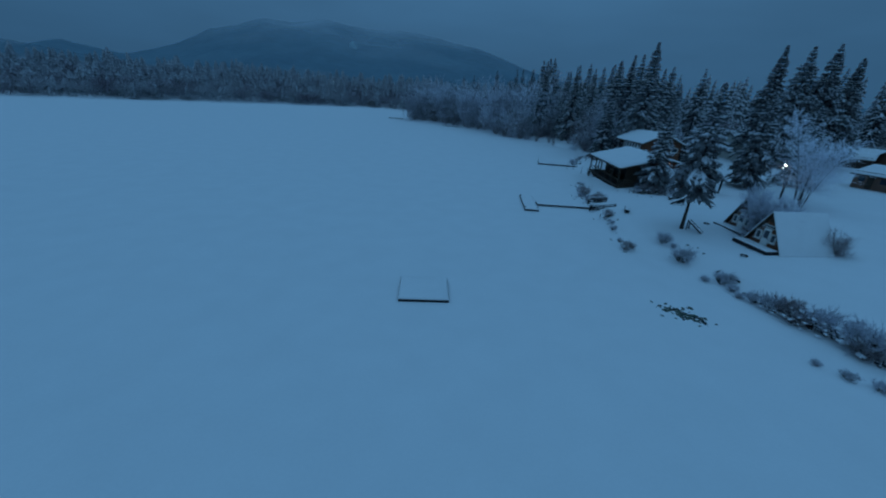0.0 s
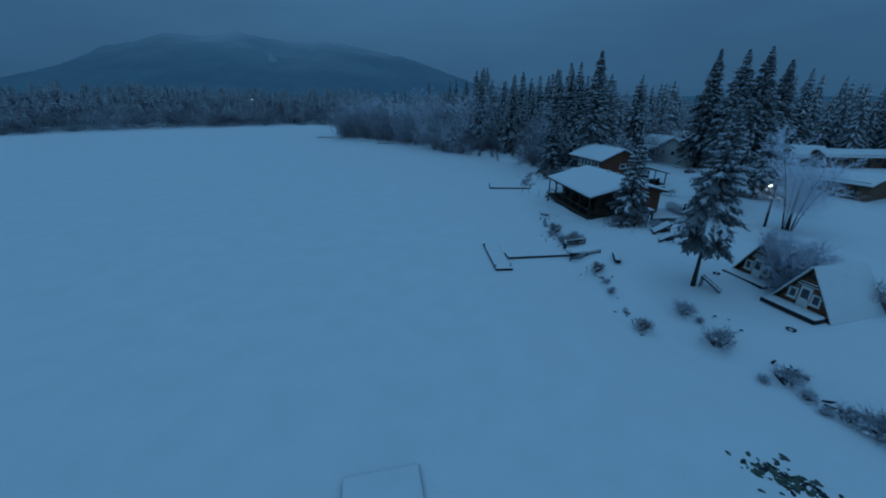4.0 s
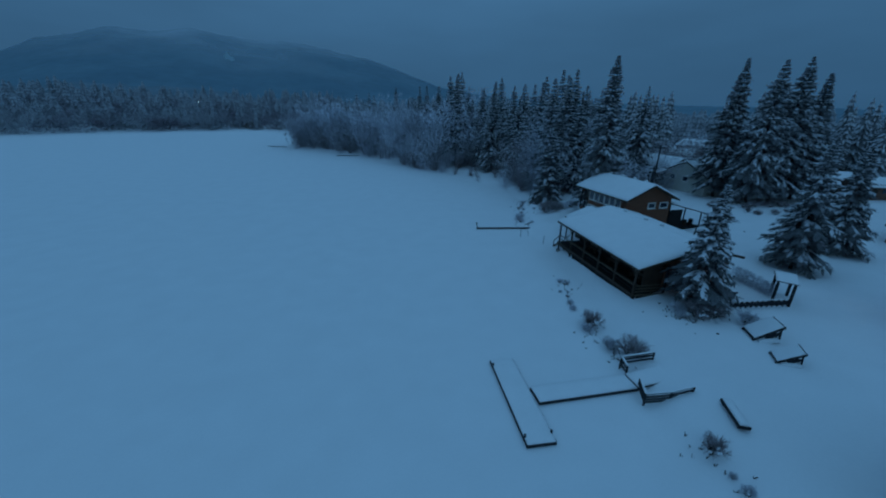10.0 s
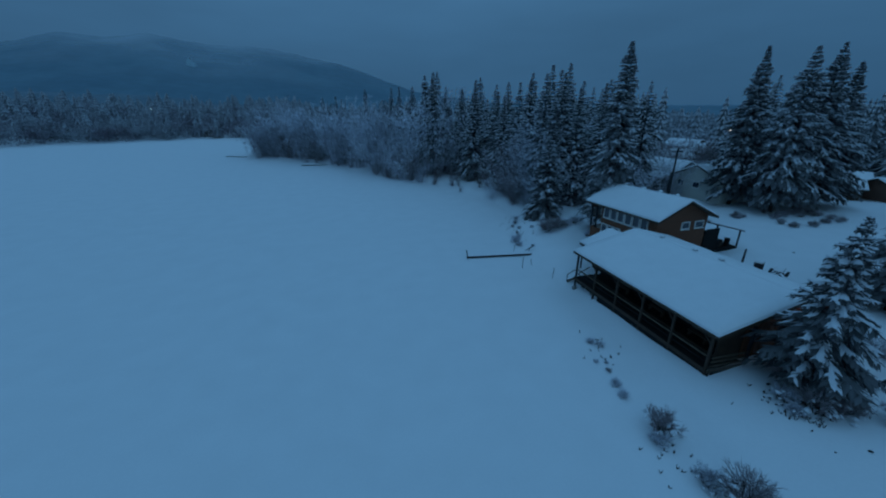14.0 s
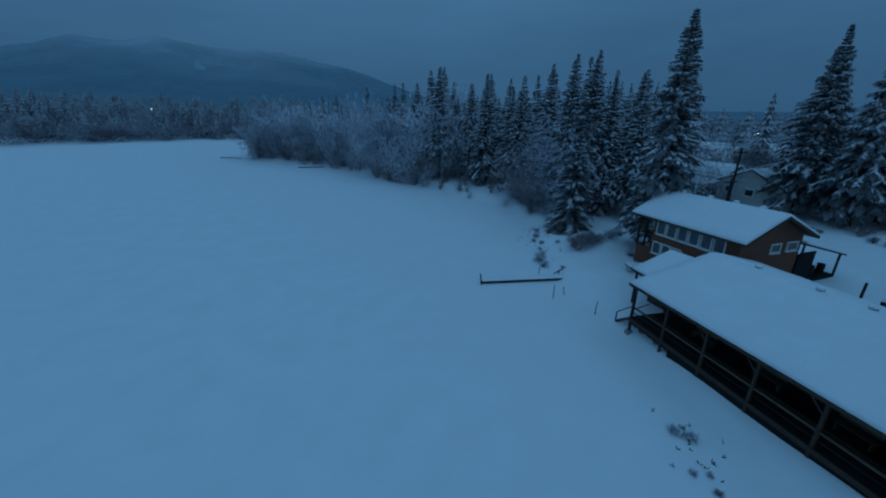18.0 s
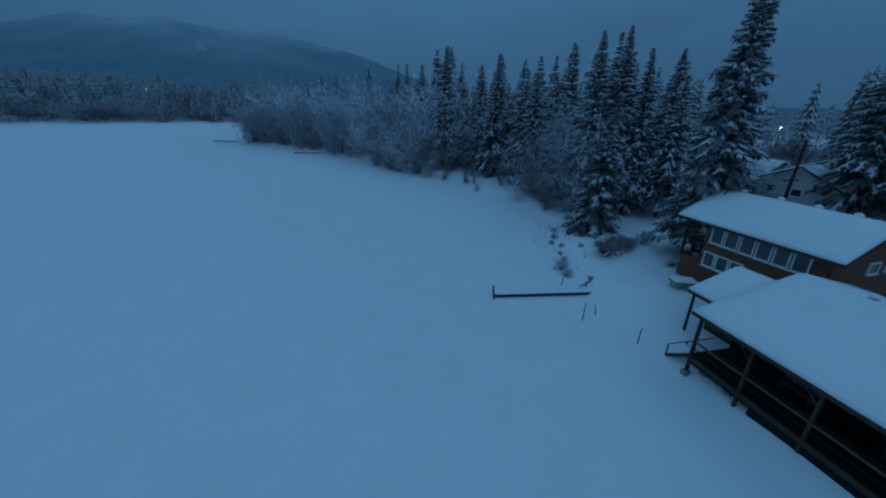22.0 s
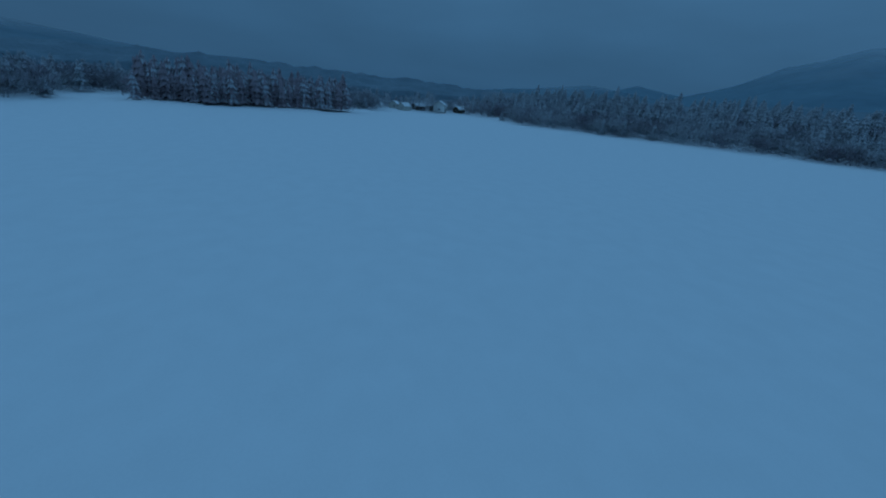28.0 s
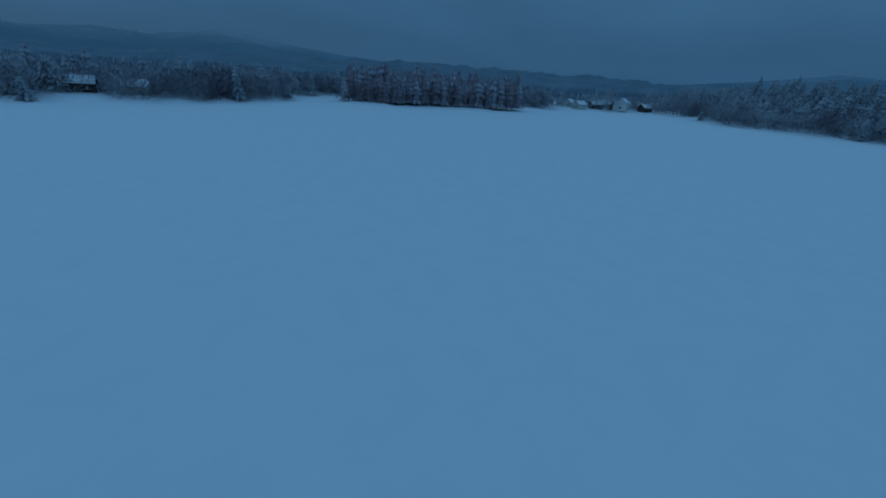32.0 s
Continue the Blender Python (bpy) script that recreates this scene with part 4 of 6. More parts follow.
# small A-frame cabins
def a_frame(m):
    t = thing("a_frame_cabin", m, "small A-frame cabin with gold-brown gable and roof buried in snow", "cabin", "A-frame cabins")
    L, W, H = 5.5, 2.1, 3.6
    for s in (-1, 1):
        part("roof", slab([(0, s * W, 0.0), (L, s * W, 0.0), (L, 0, H), (0, 0, H)], 0.12), DARKWOOD, t)
        part("roof_snow", snow_cap([(-0.08, s * (W + 0.1), -0.05), (L, s * (W + 0.1), -0.05), (L, 0, H), (-0.08, 0, H)], 0.17, seed=s + 3), SNOW_ROOF, t, "smooth snow on the steep roof", True)
        part("bargeboard", beam((0.0, s * (W - 0.02), 0.05), (0.0, 0, H - 0.12), 0.16, 0.05), DECKWOOD, t, "pale bargeboard")
    for x in (0.3, L - 0.2):
        g = bmesh.new()
        wall_with_gable(g, [(x, -W + 0.15, 0), (x, W - 0.15, 0), (x, 0, H - 0.28)], 0.1, "x")
        part("gable_wall", g, CEDAR, t, "gold-brown wooden gable")
    window(t, (0.25, -0.75, 1.15), 0.62, 0.85, "y", -1)
    window(t, (0.25, 0.85, 1.15), 0.62, 0.85, "y", -1)
    door = part("door", box(0.22, 0.05, 0.98, 0.07, 0.78, 1.9, bevel=0.01), WHITEPAINT, t, "white door with a dark light")
    part("pane", box(0.18, 0.05, 1.35, 0.03, 0.5, 0.75, bevel=0), GLASS, door)
    part("door_handle", box(0.17, -0.25, 0.95, 0.05, 0.04, 0.12, bevel=0), METAL, door)
    for z, hw in ((2.05, 0.78), (2.25, 0.66)):
        part("trim", box(0.22, 0, z, 0.06, 2 * hw, 0.07, bevel=0), WHITEPAINT, t, "white trim board")
    part("pane", box(0.23, 0, 2.15, 0.03, 1.3, 0.14, bevel=0), GLASS, t)
    part("trim", box(0.24, 0, 2.75, 0.05, 0.5, 0.3, bevel=0), DARKWOOD, t, "dark louvre under the apex")
    # deck in front under snow
    part("deck", box(-0.5, 0.1, 0.08, 1.4, 3.9, 0.34, bevel=0.02), POSTWOOD, t, "dark timber deck edge")
    part("deck_snow", snow_cap([(-1.14, -1.78, 0.25), (0.15, -1.78, 0.25), (0.15, 1.98, 0.25), (-1.14, 1.98, 0.25)], 0.08, 0.5, 0.02), SNOW_ROOF, t, "smooth snow", True)
    return t


a1 = a_frame(pose(27.4, 42.2, 1.62, 0, 0, 7))
a2 = copy_thing(a1, pose(28.6, 47.4, 1.68, 0, 0, 5))
tagged(a2, "small A-frame cabin with gold-brown gable, half hidden by a frosted shrub")


# plain neighbouring houses
def far_house(name, m, w, l, hw, hr, wallmat, label, windows=(), category="house", over=0.5, snow=0.25, ridge_y=True):
    """A gabled house: w across, l along its ridge (y); walls hw high, ridge at hr."""
    t = thing(name, m, label, category)
    part("wall", box(-w / 2, 0, hw / 2, 0.16, l, hw + 0.6, bevel=0), wallmat, t)
    part("wall", box(w / 2, 0, hw / 2, 0.16, l, hw + 0.6, bevel=0), wallmat, t)
    for y in (-l / 2, l / 2):
        g = bmesh.new()
        wall_with_gable(g, [(-w / 2, y, -0.3), (w / 2, y, -0.3), (w / 2, y, hw), (0, y, hr - 0.15), (-w / 2, y, hw)], 0.16, "y")
        part("gable_wall", g, wallmat, t)
    sl = (hr - hw) / (w / 2)
    gable_roof(t, -w / 2 - over, w / 2 + over, 0, -l / 2 - over, l / 2 + over, hw - sl * over, hw - sl * over, hr, snow=snow, seed=int(w * 7))
    for axis, at, u, z, ww, hh, out in windows:
        c = (u, at, z) if axis == "x" else (at, u, z)
        window(t, c, ww, hh, axis, out)
    return t


bz = gz(70, 110)
cream = far_house("bungalow", pose(76.2, 108.6, bz, 0, 0, 90), 10.6, 20, 6.8 - bz, 9.1 - bz, CREAM, "cream-sided bungalow with snow-covered gable roof behind the house",
                  (("x", 10.06, 3.2, 2.7, 1.5, 1.15, 1), ("x", 10.06, -0.2, 2.7, 1.5, 1.15, 1), ("y", -5.35, 6.5, 2.6, 1.5, 1.1, -1), ("y", -5.35, 1.5, 2.6, 1.5, 1.1, -1)))
far_house("side_wing", pose(69.8, 118.6, bz, 0, 0, 0), 6.0, 9.2, 7.2 - bz, 9.0 - bz, DARKWOOD, "dark-walled side wing with snowy roof adjoining the cream bungalow", (("y", -3.06, 1.0, 2.6, 2.2, 1.3, -1),))
cp = thing("carport", pose(64.6, 115.6, bz), "lean-to carport with snow on its roof beside the bungalow", "carport")
part("roof", slab([(-1.7, -2.2, 3.3), (1.9, -2.2, 3.9), (1.9, 3.2, 3.9), (-1.7, 3.2, 3.3)], 0.14), DARKWOOD, cp)
part("snow", snow_cap([(-1.7, -2.2, 3.3), (1.9, -2.2, 3.9), (1.9, 3.2, 3.9), (-1.7, 3.2, 3.3)], 0.22, seed=5), SNOW_ROOF, cp, "snow on the carport roof", True)
for x_, y_ in ((-1.5, -2.0), (-1.5, 0.5), (-1.5, 3.0), (1.7, 3.0)):
    part("post", box(x_, y_, 1.6, 0.14, 0.14, 3.4), CREAM, cp)
PORCH_GLOW = lamp_mat("porch_lamp", (1.0, 0.62, 0.38), 14.0)
for x_, y_, rz_, w_, l_, label_ in ((69.6, 71.2, 9.6, 7.0, 7.2, "low red-brown motel row with snow-covered roof"), (98.6, 94.0, 74.5, 5.6, 13.0, "longer red-brown motel row with snow-covered roof")):
    row = far_house("row_cabin", pose(x_, y_, gz(x_, y_) + 0.1, 0, 0, rz_), w_, l_, 2.4, 3.6, BRICK, label_, (), "motel")
    for k in range(int(l_ / 3)):
        u = -l_ / 2 + 1.6 + 3.1 * k
        part("door", box(-w_ / 2 - 0.12, u, 1.05, 0.06, 0.9, 2.0, bevel=0), DARKWOOD, row, "dark motel door")
        part("pane", box(-w_ / 2 - 0.11, u + 1.3, 1.5, 0.05, 0.9, 0.8, bevel=0), GLASS, row)
        if k % 2 == 0:
            part("porch_light", box(-w_ / 2 - 0.16, u + 0.7, 2.05, 0.1, 0.12, 0.14, bevel=0.01), PORCH_GLOW, row, "small warm lamp")
far_house("shed", pose(90, 100, gz(90, 100), 0, 0, 40), 4.5, 6, 2.3, 3.4, DARKWOOD, "small dark shed with snow on its roof", (), "shed")
far_house("shed", pose(97, 104, gz(97, 104), 0, 0, 40), 5, 8, 2.5, 3.8, CREAM, "pale shed with snow on its roof", (), "shed")
for x, y, a, w, l in ((74, 132, 20, 7, 12), (92, 142, 60, 8, 13), (120, 150, 30, 8, 14), (132, 172, 10, 8, 12), (150, 160, 50, 8, 14), (118, 128, 70, 8, 14),):
    far_house("village_house", pose(x, y, gz(x, y), 0, 0, a), w, l, 3.0, 5.2, random.Random(x).choice([CREAM, DARKWOOD, BRICK]), "small snow-roofed village house among trees", (("y", -w / 2 - 0.05, 0, 1.6, 1.3, 1.1, -1), ("x", -l / 2 - 0.05, 1.2, 1.6, 1.2, 1.1, -1)))

# ---- docks, raft and shore furniture ----
raft = thing("swim_raft", pose(-4.45, 31.75, 0, 0, 0, 4.7), "square floating swim raft under a blanket of snow", "raft")
part("frame", box(0, 0, 0.10, 3.6, 3.5, 0.20, bevel=0.02), POSTWOOD, raft, "dark timber rim")
part("snow", snow_cap([(-1.79, -1.74, 0.20), (1.79, -1.74, 0.20), (1.79, 1.74, 0.20), (-1.79, 1.74, 0.20)], 0.14, 0.5, 0.01), SNOW_ROOF, raft, "smooth white snow", True)


def dock_piece(parent, x0, y0, x1, y1, w, top=0.25, seed=1, depth=0.21):
    a, b = Vector((x0, y0, 0)), Vector((x1, y1, 0))
    d = (b - a).normalized()
    n = Vector((-d.y, d.x, 0)) * w / 2
    p = [a - n, b - n, b + n, a + n]
    part("deck", slab([(v.x, v.y, top) for v in p], depth), POSTWOOD, parent, "dark wet timber edge")
    q = [a - n * 0.96 + d * 0.03, b - n * 0.96 - d * 0.03, b + n * 0.96 - d * 0.03, a + n * 0.96 + d * 0.03]
    part("snow", snow_cap([(v.x, v.y, top) for v in q], 0.11, 0.5, 0.012, seed), SNOW_ROOF, parent, "smooth white snow", True)


dock = thing("t_dock", pose(0, 0, 0), "T-shaped floating dock buried in smooth snow", "dock")
dock_piece(dock, 7.77, 55.6, 8.2, 63.45, 1.82)
dock_piece(dock, 9.08, 59.38, 16.5, 59.32, 1.5, 0.26, 4)
for x, y in ((6.95, 56.2), (7.3, 62.8), (8.65, 56.2)):
    part("pile", rod((x, y, -0.3), (x, y, 0.52), 0.07), POSTWOOD, dock)
far_dock = thing("plank_dock", pose(0, 0, 0), "narrow wooden dock with a dark snow-free edge and end post", "dock")
dock_piece(far_dock, 16.6, 97.3, 25.3, 96.1, 0.9, 0.30, 7)
part("end_post", rod((16.45, 96.75, -0.2), (16.25, 96.75, 1.25), 0.07), POSTWOOD, far_dock)
part("end_post", rod((25.2, 96.6, 0.0), (25.3, 96.6, 0.9), 0.06), POSTWOOD, far_dock)
part("crossbar", beam((24.6, 96.5, 0.55), (25.9, 96.9, 0.75), 0.08), POSTWOOD, far_dock)
for x, y, x2, y2, w in ((-45, 241.9, -36, 237.5, 1.2), (-11, 201.5, -1.5, 201.0, 1.1), (-7, 207.5, 0.5, 206.0, 0.9)):
    o = thing("small_dock", pose(0, 0, 0), "low dark dock jutting from the wooded shore", "dock", "docks along the wooded shore")
    dock_piece(o, x, y, x2, y2, w, 0.3, int(abs(x)))
for x, y, h, lx, ly in ((21.95, 92.05, 1.5, 0.02, 0), (24.0, 88.5, 1.3, 0.1, 0), (23.6, 92.6, 0.9, -0.25, 0.05), (23.6, 97.9, 0.9, 0.08, 0)):
    o = thing("mooring_post", pose(x, y, 0), "thin dark mooring post leaning in the snow", "post", "mooring posts")
    part("shaft", rod((0, 0, gz(x, y) - 0.3), (lx, ly, gz(x, y) + h), 0.04, 0.032), POSTWOOD, o)
    part("snow_cap", rod((lx, ly, gz(x, y) + h), (lx, ly, gz(x, y) + h + 0.06), 0.045, 0.02), SNOW_ROOF, o)


def railing(name, pts, z0s, h, label, rails=(0.35, 0.7, 1.0), close=True):
    """A post-and-rail fence along a line of points, with snow on its top rail."""
    t = thing(name, pose(0, 0, 0), label, "railing", "gangway railings")
    for i, (x, y) in enumerate(pts):
        part("post", box(x, y, z0s[i] + h / 2 - 0.1, 0.11, 0.11, h + 0.2, bevel=0.01), POSTWOOD, t)
    for i in range(len(pts) - 1):
        (xa, ya), (xb, yb) = pts[i], pts[i + 1]
        for f in rails:
            part("rail", beam((xa, ya, z0s[i] + h * f), (xb, yb, z0s[i + 1] + h * f), 0.06, 0.13), POSTWOOD, t)
        a, b = Vector((xa, ya, z0s[i] + h + 0.06)), Vector((xb, yb, z0s[i + 1] + h + 0.06))
        part("snow", beam(a, b, 0.14, 0.09, 0.03), SNOW_ROOF, t, "line of snow on the top rail")
    return t


railing("gangway_railing", [(16.6, 60.05), (16.85, 61.05), (19.3, 60.7)], [0.15, 0.2, 0.55], 0.85, "dark plank railing with snow on its top rail")
railing("gangway_railing", [(16.6, 58.7), (15.95, 57.35), (17.6, 57.0), (19.1, 56.85)], [0.15, 0.1, 0.3, 0.6], 0.85, "dark plank railing beside the dock, snow on top", rails=(0.2, 0.45, 0.7, 1.0))
gp = thing("gangway", pose(0, 0, 0), "snow-covered wooden gangway from shore to dock", "gangway")
part("deck", slab([(16.5, 58.6, 0.36), (19.2, 58.4, 0.75), (19.2, 60.0, 0.75), (16.5, 60.0, 0.36)], 0.15), POSTWOOD, gp)
part("snow", snow_cap([(16.5, 58.6, 0.36), (19.2, 58.4, 0.75), (19.2, 60.0, 0.75), (16.5, 60.0, 0.36)], 0.12, 0.4, 0.015), SNOW_ROOF, gp, "smooth snow", True)
# low bench half buried
lb = thing("low_bench", on(19.6, 54.4, 0.0, -24), "low dark wooden bench half buried in snow", "bench")
part("seat", box(0, 0, 0.32, 0.55, 2.2, 0.08), POSTWOOD, lb)
part("snow", snow_cap([(-0.26, -1.08, 0.36), (0.26, -1.08, 0.36), (0.26, 1.08, 0.36), (-0.26, 1.08, 0.36)], 0.12, 0.3, 0.01), SNOW_ROOF, lb, "snow on the seat", True)
for y in (-0.9, 0.9):
    part("leg", box(0, y, 0.14, 0.5, 0.1, 0.3), POSTWOOD, lb)
part("side_board", box(-0.3, 0, 0.28, 0.05, 2.3, 0.24), POSTWOOD, lb)
part("end_board", box(0.0, -1.13, 0.28, 0.6, 0.05, 0.24), POSTWOOD, lb)
# fire rings
for x, y in ((26.1, 48.7), (24.5, 40.1)):
    fp = thing("fire_ring", on(x, y, 0.02, 0, 0.5), "small round dark fire ring filled with snow", "fire pit", "fire rings")
    for k in range(12):
        a = 6.283 * k / 12
        part("stone", box(0.5 * math.cos(a), 0.5 * math.sin(a), 0.12, 0.24, 0.18, 0.22, math.degrees(a), 0.05), POSTWOOD, fp)
# play slide by the big spruce
sl = thing("play_slide", on(23.15, 46.9, 0.0, -62, 0.72), "small wooden play slide leaning beside the big spruce", "slide")
for y in (-0.32, 0.32):
    part("side_rail", beam((-0.2, y, 1.35), (2.0, y, 0.12), 0.08, 0.16), POSTWOOD, sl)
    part("leg", beam((-0.2, y, -0.1), (-0.2, y, 1.5), 0.09), POSTWOOD, sl)
part("chute", slab([(-0.2, -0.3, 1.3), (2.0, -0.3, 0.1), (2.0, 0.3, 0.1), (-0.2, 0.3, 1.3)], 0.05), DECKWOOD, sl)
part("snow", snow_cap([(-0.2, -0.28, 1.31), (2.0, -0.28, 0.11), (2.0, 0.28, 0.11), (-0.2, 0.28, 1.31)], 0.09, 0.3, 0.01), SNOW_ROOF, sl, "snow on the chute", True)
for k in range(4):
    part("rung", beam((-0.24, -0.32, 0.25 + 0.3 * k), (-0.24, 0.32, 0.25 + 0.3 * k), 0.06), POSTWOOD, sl)


def arbour(m):
    """A wooden garden seat under a sloping roof, snow drifted into it."""
    t = thing("arbour_seat", m, "low wooden garden shelter with sloping roof, drifted full of snow", "garden shelter", "garden shelters")
    for y in (-0.95, 0.95):
        part("post", beam((0.75, y, -0.2), (0.6, y, 1.75), 0.14, 0.14), POSTWOOD, t)
        part("rafter", beam((-1.5, y, 0.1), (0.85, y, 1.8), 0.12, 0.2), POSTWOOD, t)
        part("side_board", beam((0.7, y, 1.15), (-0.5, y, 0.5), 0.05, 0.34), POSTWOOD, t)
        part("upright", beam((0.1, y, -0.1), (0.1, y, 1.2), 0.1, 0.1), POSTWOOD, t)
    for k in range(7):
        u = k / 6
        part("slat", box(-1.35 + 2.1 * u, 0, 0.32 + 1.52 * u, 0.28, 2.2, 0.04, bevel=0, ry=-36), POSTWOOD, t)
    part("roof_snow", snow_cap([(-1.4, -1.08, 0.42), (0.72, -1.0, 1.92), (0.72, 1.1, 1.92), (-1.4, 1.1, 0.42)], 0.10, 0.35, 0.03), SNOW_ROOF, t, "snow on the sloping roof", True)
    part("seat", box(0.2, 0, 0.42, 0.55, 1.8, 0.07), POSTWOOD, t)
    part("backrest", box(0.5, 0, 0.75, 0.06, 1.8, 0.5), POSTWOOD, t)
    part("seat_snow", snow_cap([(-1.0, -1.3, -0.1), (0.75, -1.3, 0.35), (0.75, 1.2, 0.35), (-1.0, 1.2, -0.1)], 0.4, 0.4, 0.06), SNOW_ROOF, t, "snow drifted over the seat", True)
    return t


ar = arbour(on(29.2, 60.5, -0.1, -25, 0.8))
copy_thing(ar, on(27.8, 57.6, -0.1, -35, 0.8))

# garden enclosure: low fence, small arch, pergola, hedge
gf = thing("garden_fence", pose(0, 0, 0), "low dark rustic garden fence half buried in snow", "fence")
for k in range(12):
    x, y = 30.8 + 5.0 * k / 11, 64.9 - 1.1 * k / 11
    part("post", box(x, y, gz(x, y) + 0.3, 0.1, 0.1, 0.8), POSTWOOD, gf)
    if k < 11:
        x2, y2 = 30.8 + 5.0 * (k + 1) / 11, 64.9 - 1.1 * (k + 1) / 11
        for f in (0.2, 0.5):
            part("rail", beam((x, y, gz(x, y) + f), (x2, y2, gz(x2, y2) + f), 0.07, 0.1), POSTWOOD, gf)
        part("cross_brace", beam((x, y, gz(x, y) + 0.12), (x2, y2, gz(x2, y2) + 0.58), 0.08, 0.14), POSTWOOD, gf)
        part("cross_brace", beam((x, y, gz(x, y) + 0.58), (x2, y2, gz(x2, y2) + 0.12), 0.07, 0.14), POSTWOOD, gf)
        part("snow", beam((x, y, gz(x, y) + 0.74), (x2, y2, gz(x2, y2) + 0.74), 0.13, 0.07, 0.02), SNOW_ROOF, gf)


def pergola(name, m, w, d, h, label):
    t = thing(name, m, label, "pergola", "garden pergolas")
    for x in (-w / 2, w / 2):
        for y in (-d / 2, d / 2):
            part("post", box(x, y, h / 2 - 0.1, 0.22, 0.22, h + 0.2, bevel=0.02), POSTWOOD, t)
    for y in (-d / 2, d / 2):
        part("beam", box(0, y, h + 0.07, w + 0.7, 0.12, 0.16, bevel=0.02), POSTWOOD, t)
    n = max(3, int(w / 0.45))
    for k in range(n + 1):
        x = -w / 2 + w * k / n
        part("rafter", box(x, 0, h + 0.19, 0.08, d + 0.5, 0.10, bevel=0.01), POSTWOOD, t)
    part("snow", snow_cap([(-w / 2 - 0.15, -d / 2 - 0.2, h + 0.24), (w / 2 + 0.15, -d / 2 - 0.2, h + 0.24), (w / 2 + 0.15, d / 2 + 0.2, h + 0.24), (-w / 2 - 0.15, d / 2 + 0.2, h + 0.24)], 0.13, 0.35, 0.03), SNOW_ROOF, t, "slab of snow bridging the rafters", True)
    for y in (-d / 2, d / 2):
        part("brace", beam((-w / 2, y, h - 0.5), (-w / 2 + 0.45, y, h), 0.09), POSTWOOD, t)
        part("brace", beam((w / 2, y, h - 0.5), (w / 2 - 0.45, y, h), 0.09), POSTWOOD, t)
    return t


pergola("pergola", on(36.4, 65.0, 0, 40), 2.6, 1.2, 2.0, "dark timber pergola with snow on its beams")
pergola("pergola", on(30.0, 65.4, 0, -5), 1.5, 0.9, 1.6, "small timber garden arch with snow on top")
hd = thing("hedge", pose(0, 0, 0), "clipped frosted grey hedge along the garden", "hedge")
hv, hf = [], []
rh = random.Random(8)
for k in range(2600):
    u = rh.random()
    x, y = 37.0 - 0.7 * u + rh.uniform(-0.5, 0.5), 70.2 - 4.6 * u + rh.uniform(-0.3, 0.3)
    z = gz(36.6, 68) + rh.uniform(0.0, 1.15)
    n = len(hv)
    d = Vector((rh.gauss(0, 1), rh.gauss(0, 1), rh.gauss(0.4, 0.8))).normalized() * 0.22
    q = Vector((rh.gauss(0, 1), rh.gauss(0, 1), 0)).normalized() * 0.035
    hv += [(x - q.x, y - q.y, z), (x + q.x, y + q.y, z), (x + d.x, y + d.y, z + d.z)]
    hf.append((n, n + 1, n + 2))
put("twig_crown", mesh_of("twig_crown", hv, hf, TWIG_FROST), hd, "frosted hedge twigs")["kind"] = "stuff"
# small canopy between house and lodge
cn_ = thing("garden_canopy", pose(31.75, 92.8, gz(31.75, 92.8) - 1.2, 0, 0, -20), "low green-edged cover on short posts with a pad of snow", "canopy")
part("roof", box(0, 0, 1.78, 1.9, 1.2, 0.16, bevel=0.02), GREENPAINT, cn_, "green painted roof edge")
part("snow", snow_cap([(-0.93, -0.58, 1.86), (0.93, -0.58, 1.86), (0.93, 0.58, 1.86), (-0.93, 0.58, 1.86)], 0.2, 0.25, 0.02), SNOW_ROOF, cn_, "rounded pad of snow", True)
for x in (-0.8, 0.8):
    part("post", box(x * 0.9, 0.45, 0.75, 0.06, 0.06, 2.0), POSTWOOD, cn_)
# yard things by the lodge
def bin_(m, label):
    t = thing("waste_bin", m, label, "bin")
    part("body", box(0, 0, 0.5, 0.8, 0.7, 1.0, bevel=0.04), POSTWOOD, t)
    part("lid", box(0, 0, 1.03, 0.86, 0.76, 0.08, bevel=0.03), POSTWOOD, t)
    part("snow", snow_cap([(-0.42, -0.37, 1.07), (0.42, -0.37, 1.07), (0.42, 0.37, 1.07), (-0.42, 0.37, 1.07)], 0.2, 0.2, 0.02), SNOW_ROOF, t, "rounded cap of snow", True)


bin_(on(42.5, 79.4, 0.3, 20), "dark waste bin topped with snow by the house")
yp = thing("yard_post", on(41.9, 80.7, 0.3), "dark leaning yard post with snow on its top", "post")
part("shaft", rod((0, 0, -0.2), (0.25, 0.1, 2.1), 0.11, 0.09), POSTWOOD, yp)
part("snow", rod((0.25, 0.1, 2.1), (0.25, 0.1, 2.25), 0.13, 0.05), SNOW_ROOF, yp)
tb = thing("picnic_table", on(42.9, 77.7, 0.4, 25), "dark picnic table tipped among snow", "table")
part("top", box(0, 0, 0.74, 1.7, 0.75, 0.06), POSTWOOD, tb)
for y in (-0.65, 0.65):
    part("seat", box(0, y, 0.44, 1.7, 0.26, 0.05), POSTWOOD, tb)
for x in (-0.6, 0.6):
    part("leg", beam((x, -0.6, 0), (x, 0.25, 0.72), 0.08), POSTWOOD, tb)
    part("leg", beam((x, 0.6, 0), (x, -0.25, 0.72), 0.08), POSTWOOD, tb)
part("snow", snow_cap([(-0.83, -0.35, 0.77), (0.83, -0.35, 0.77), (0.83, 0.35, 0.77), (-0.83, 0.35, 0.77)], 0.15, 0.3, 0.02), SNOW_ROOF, tb, "snow on the table top", True)

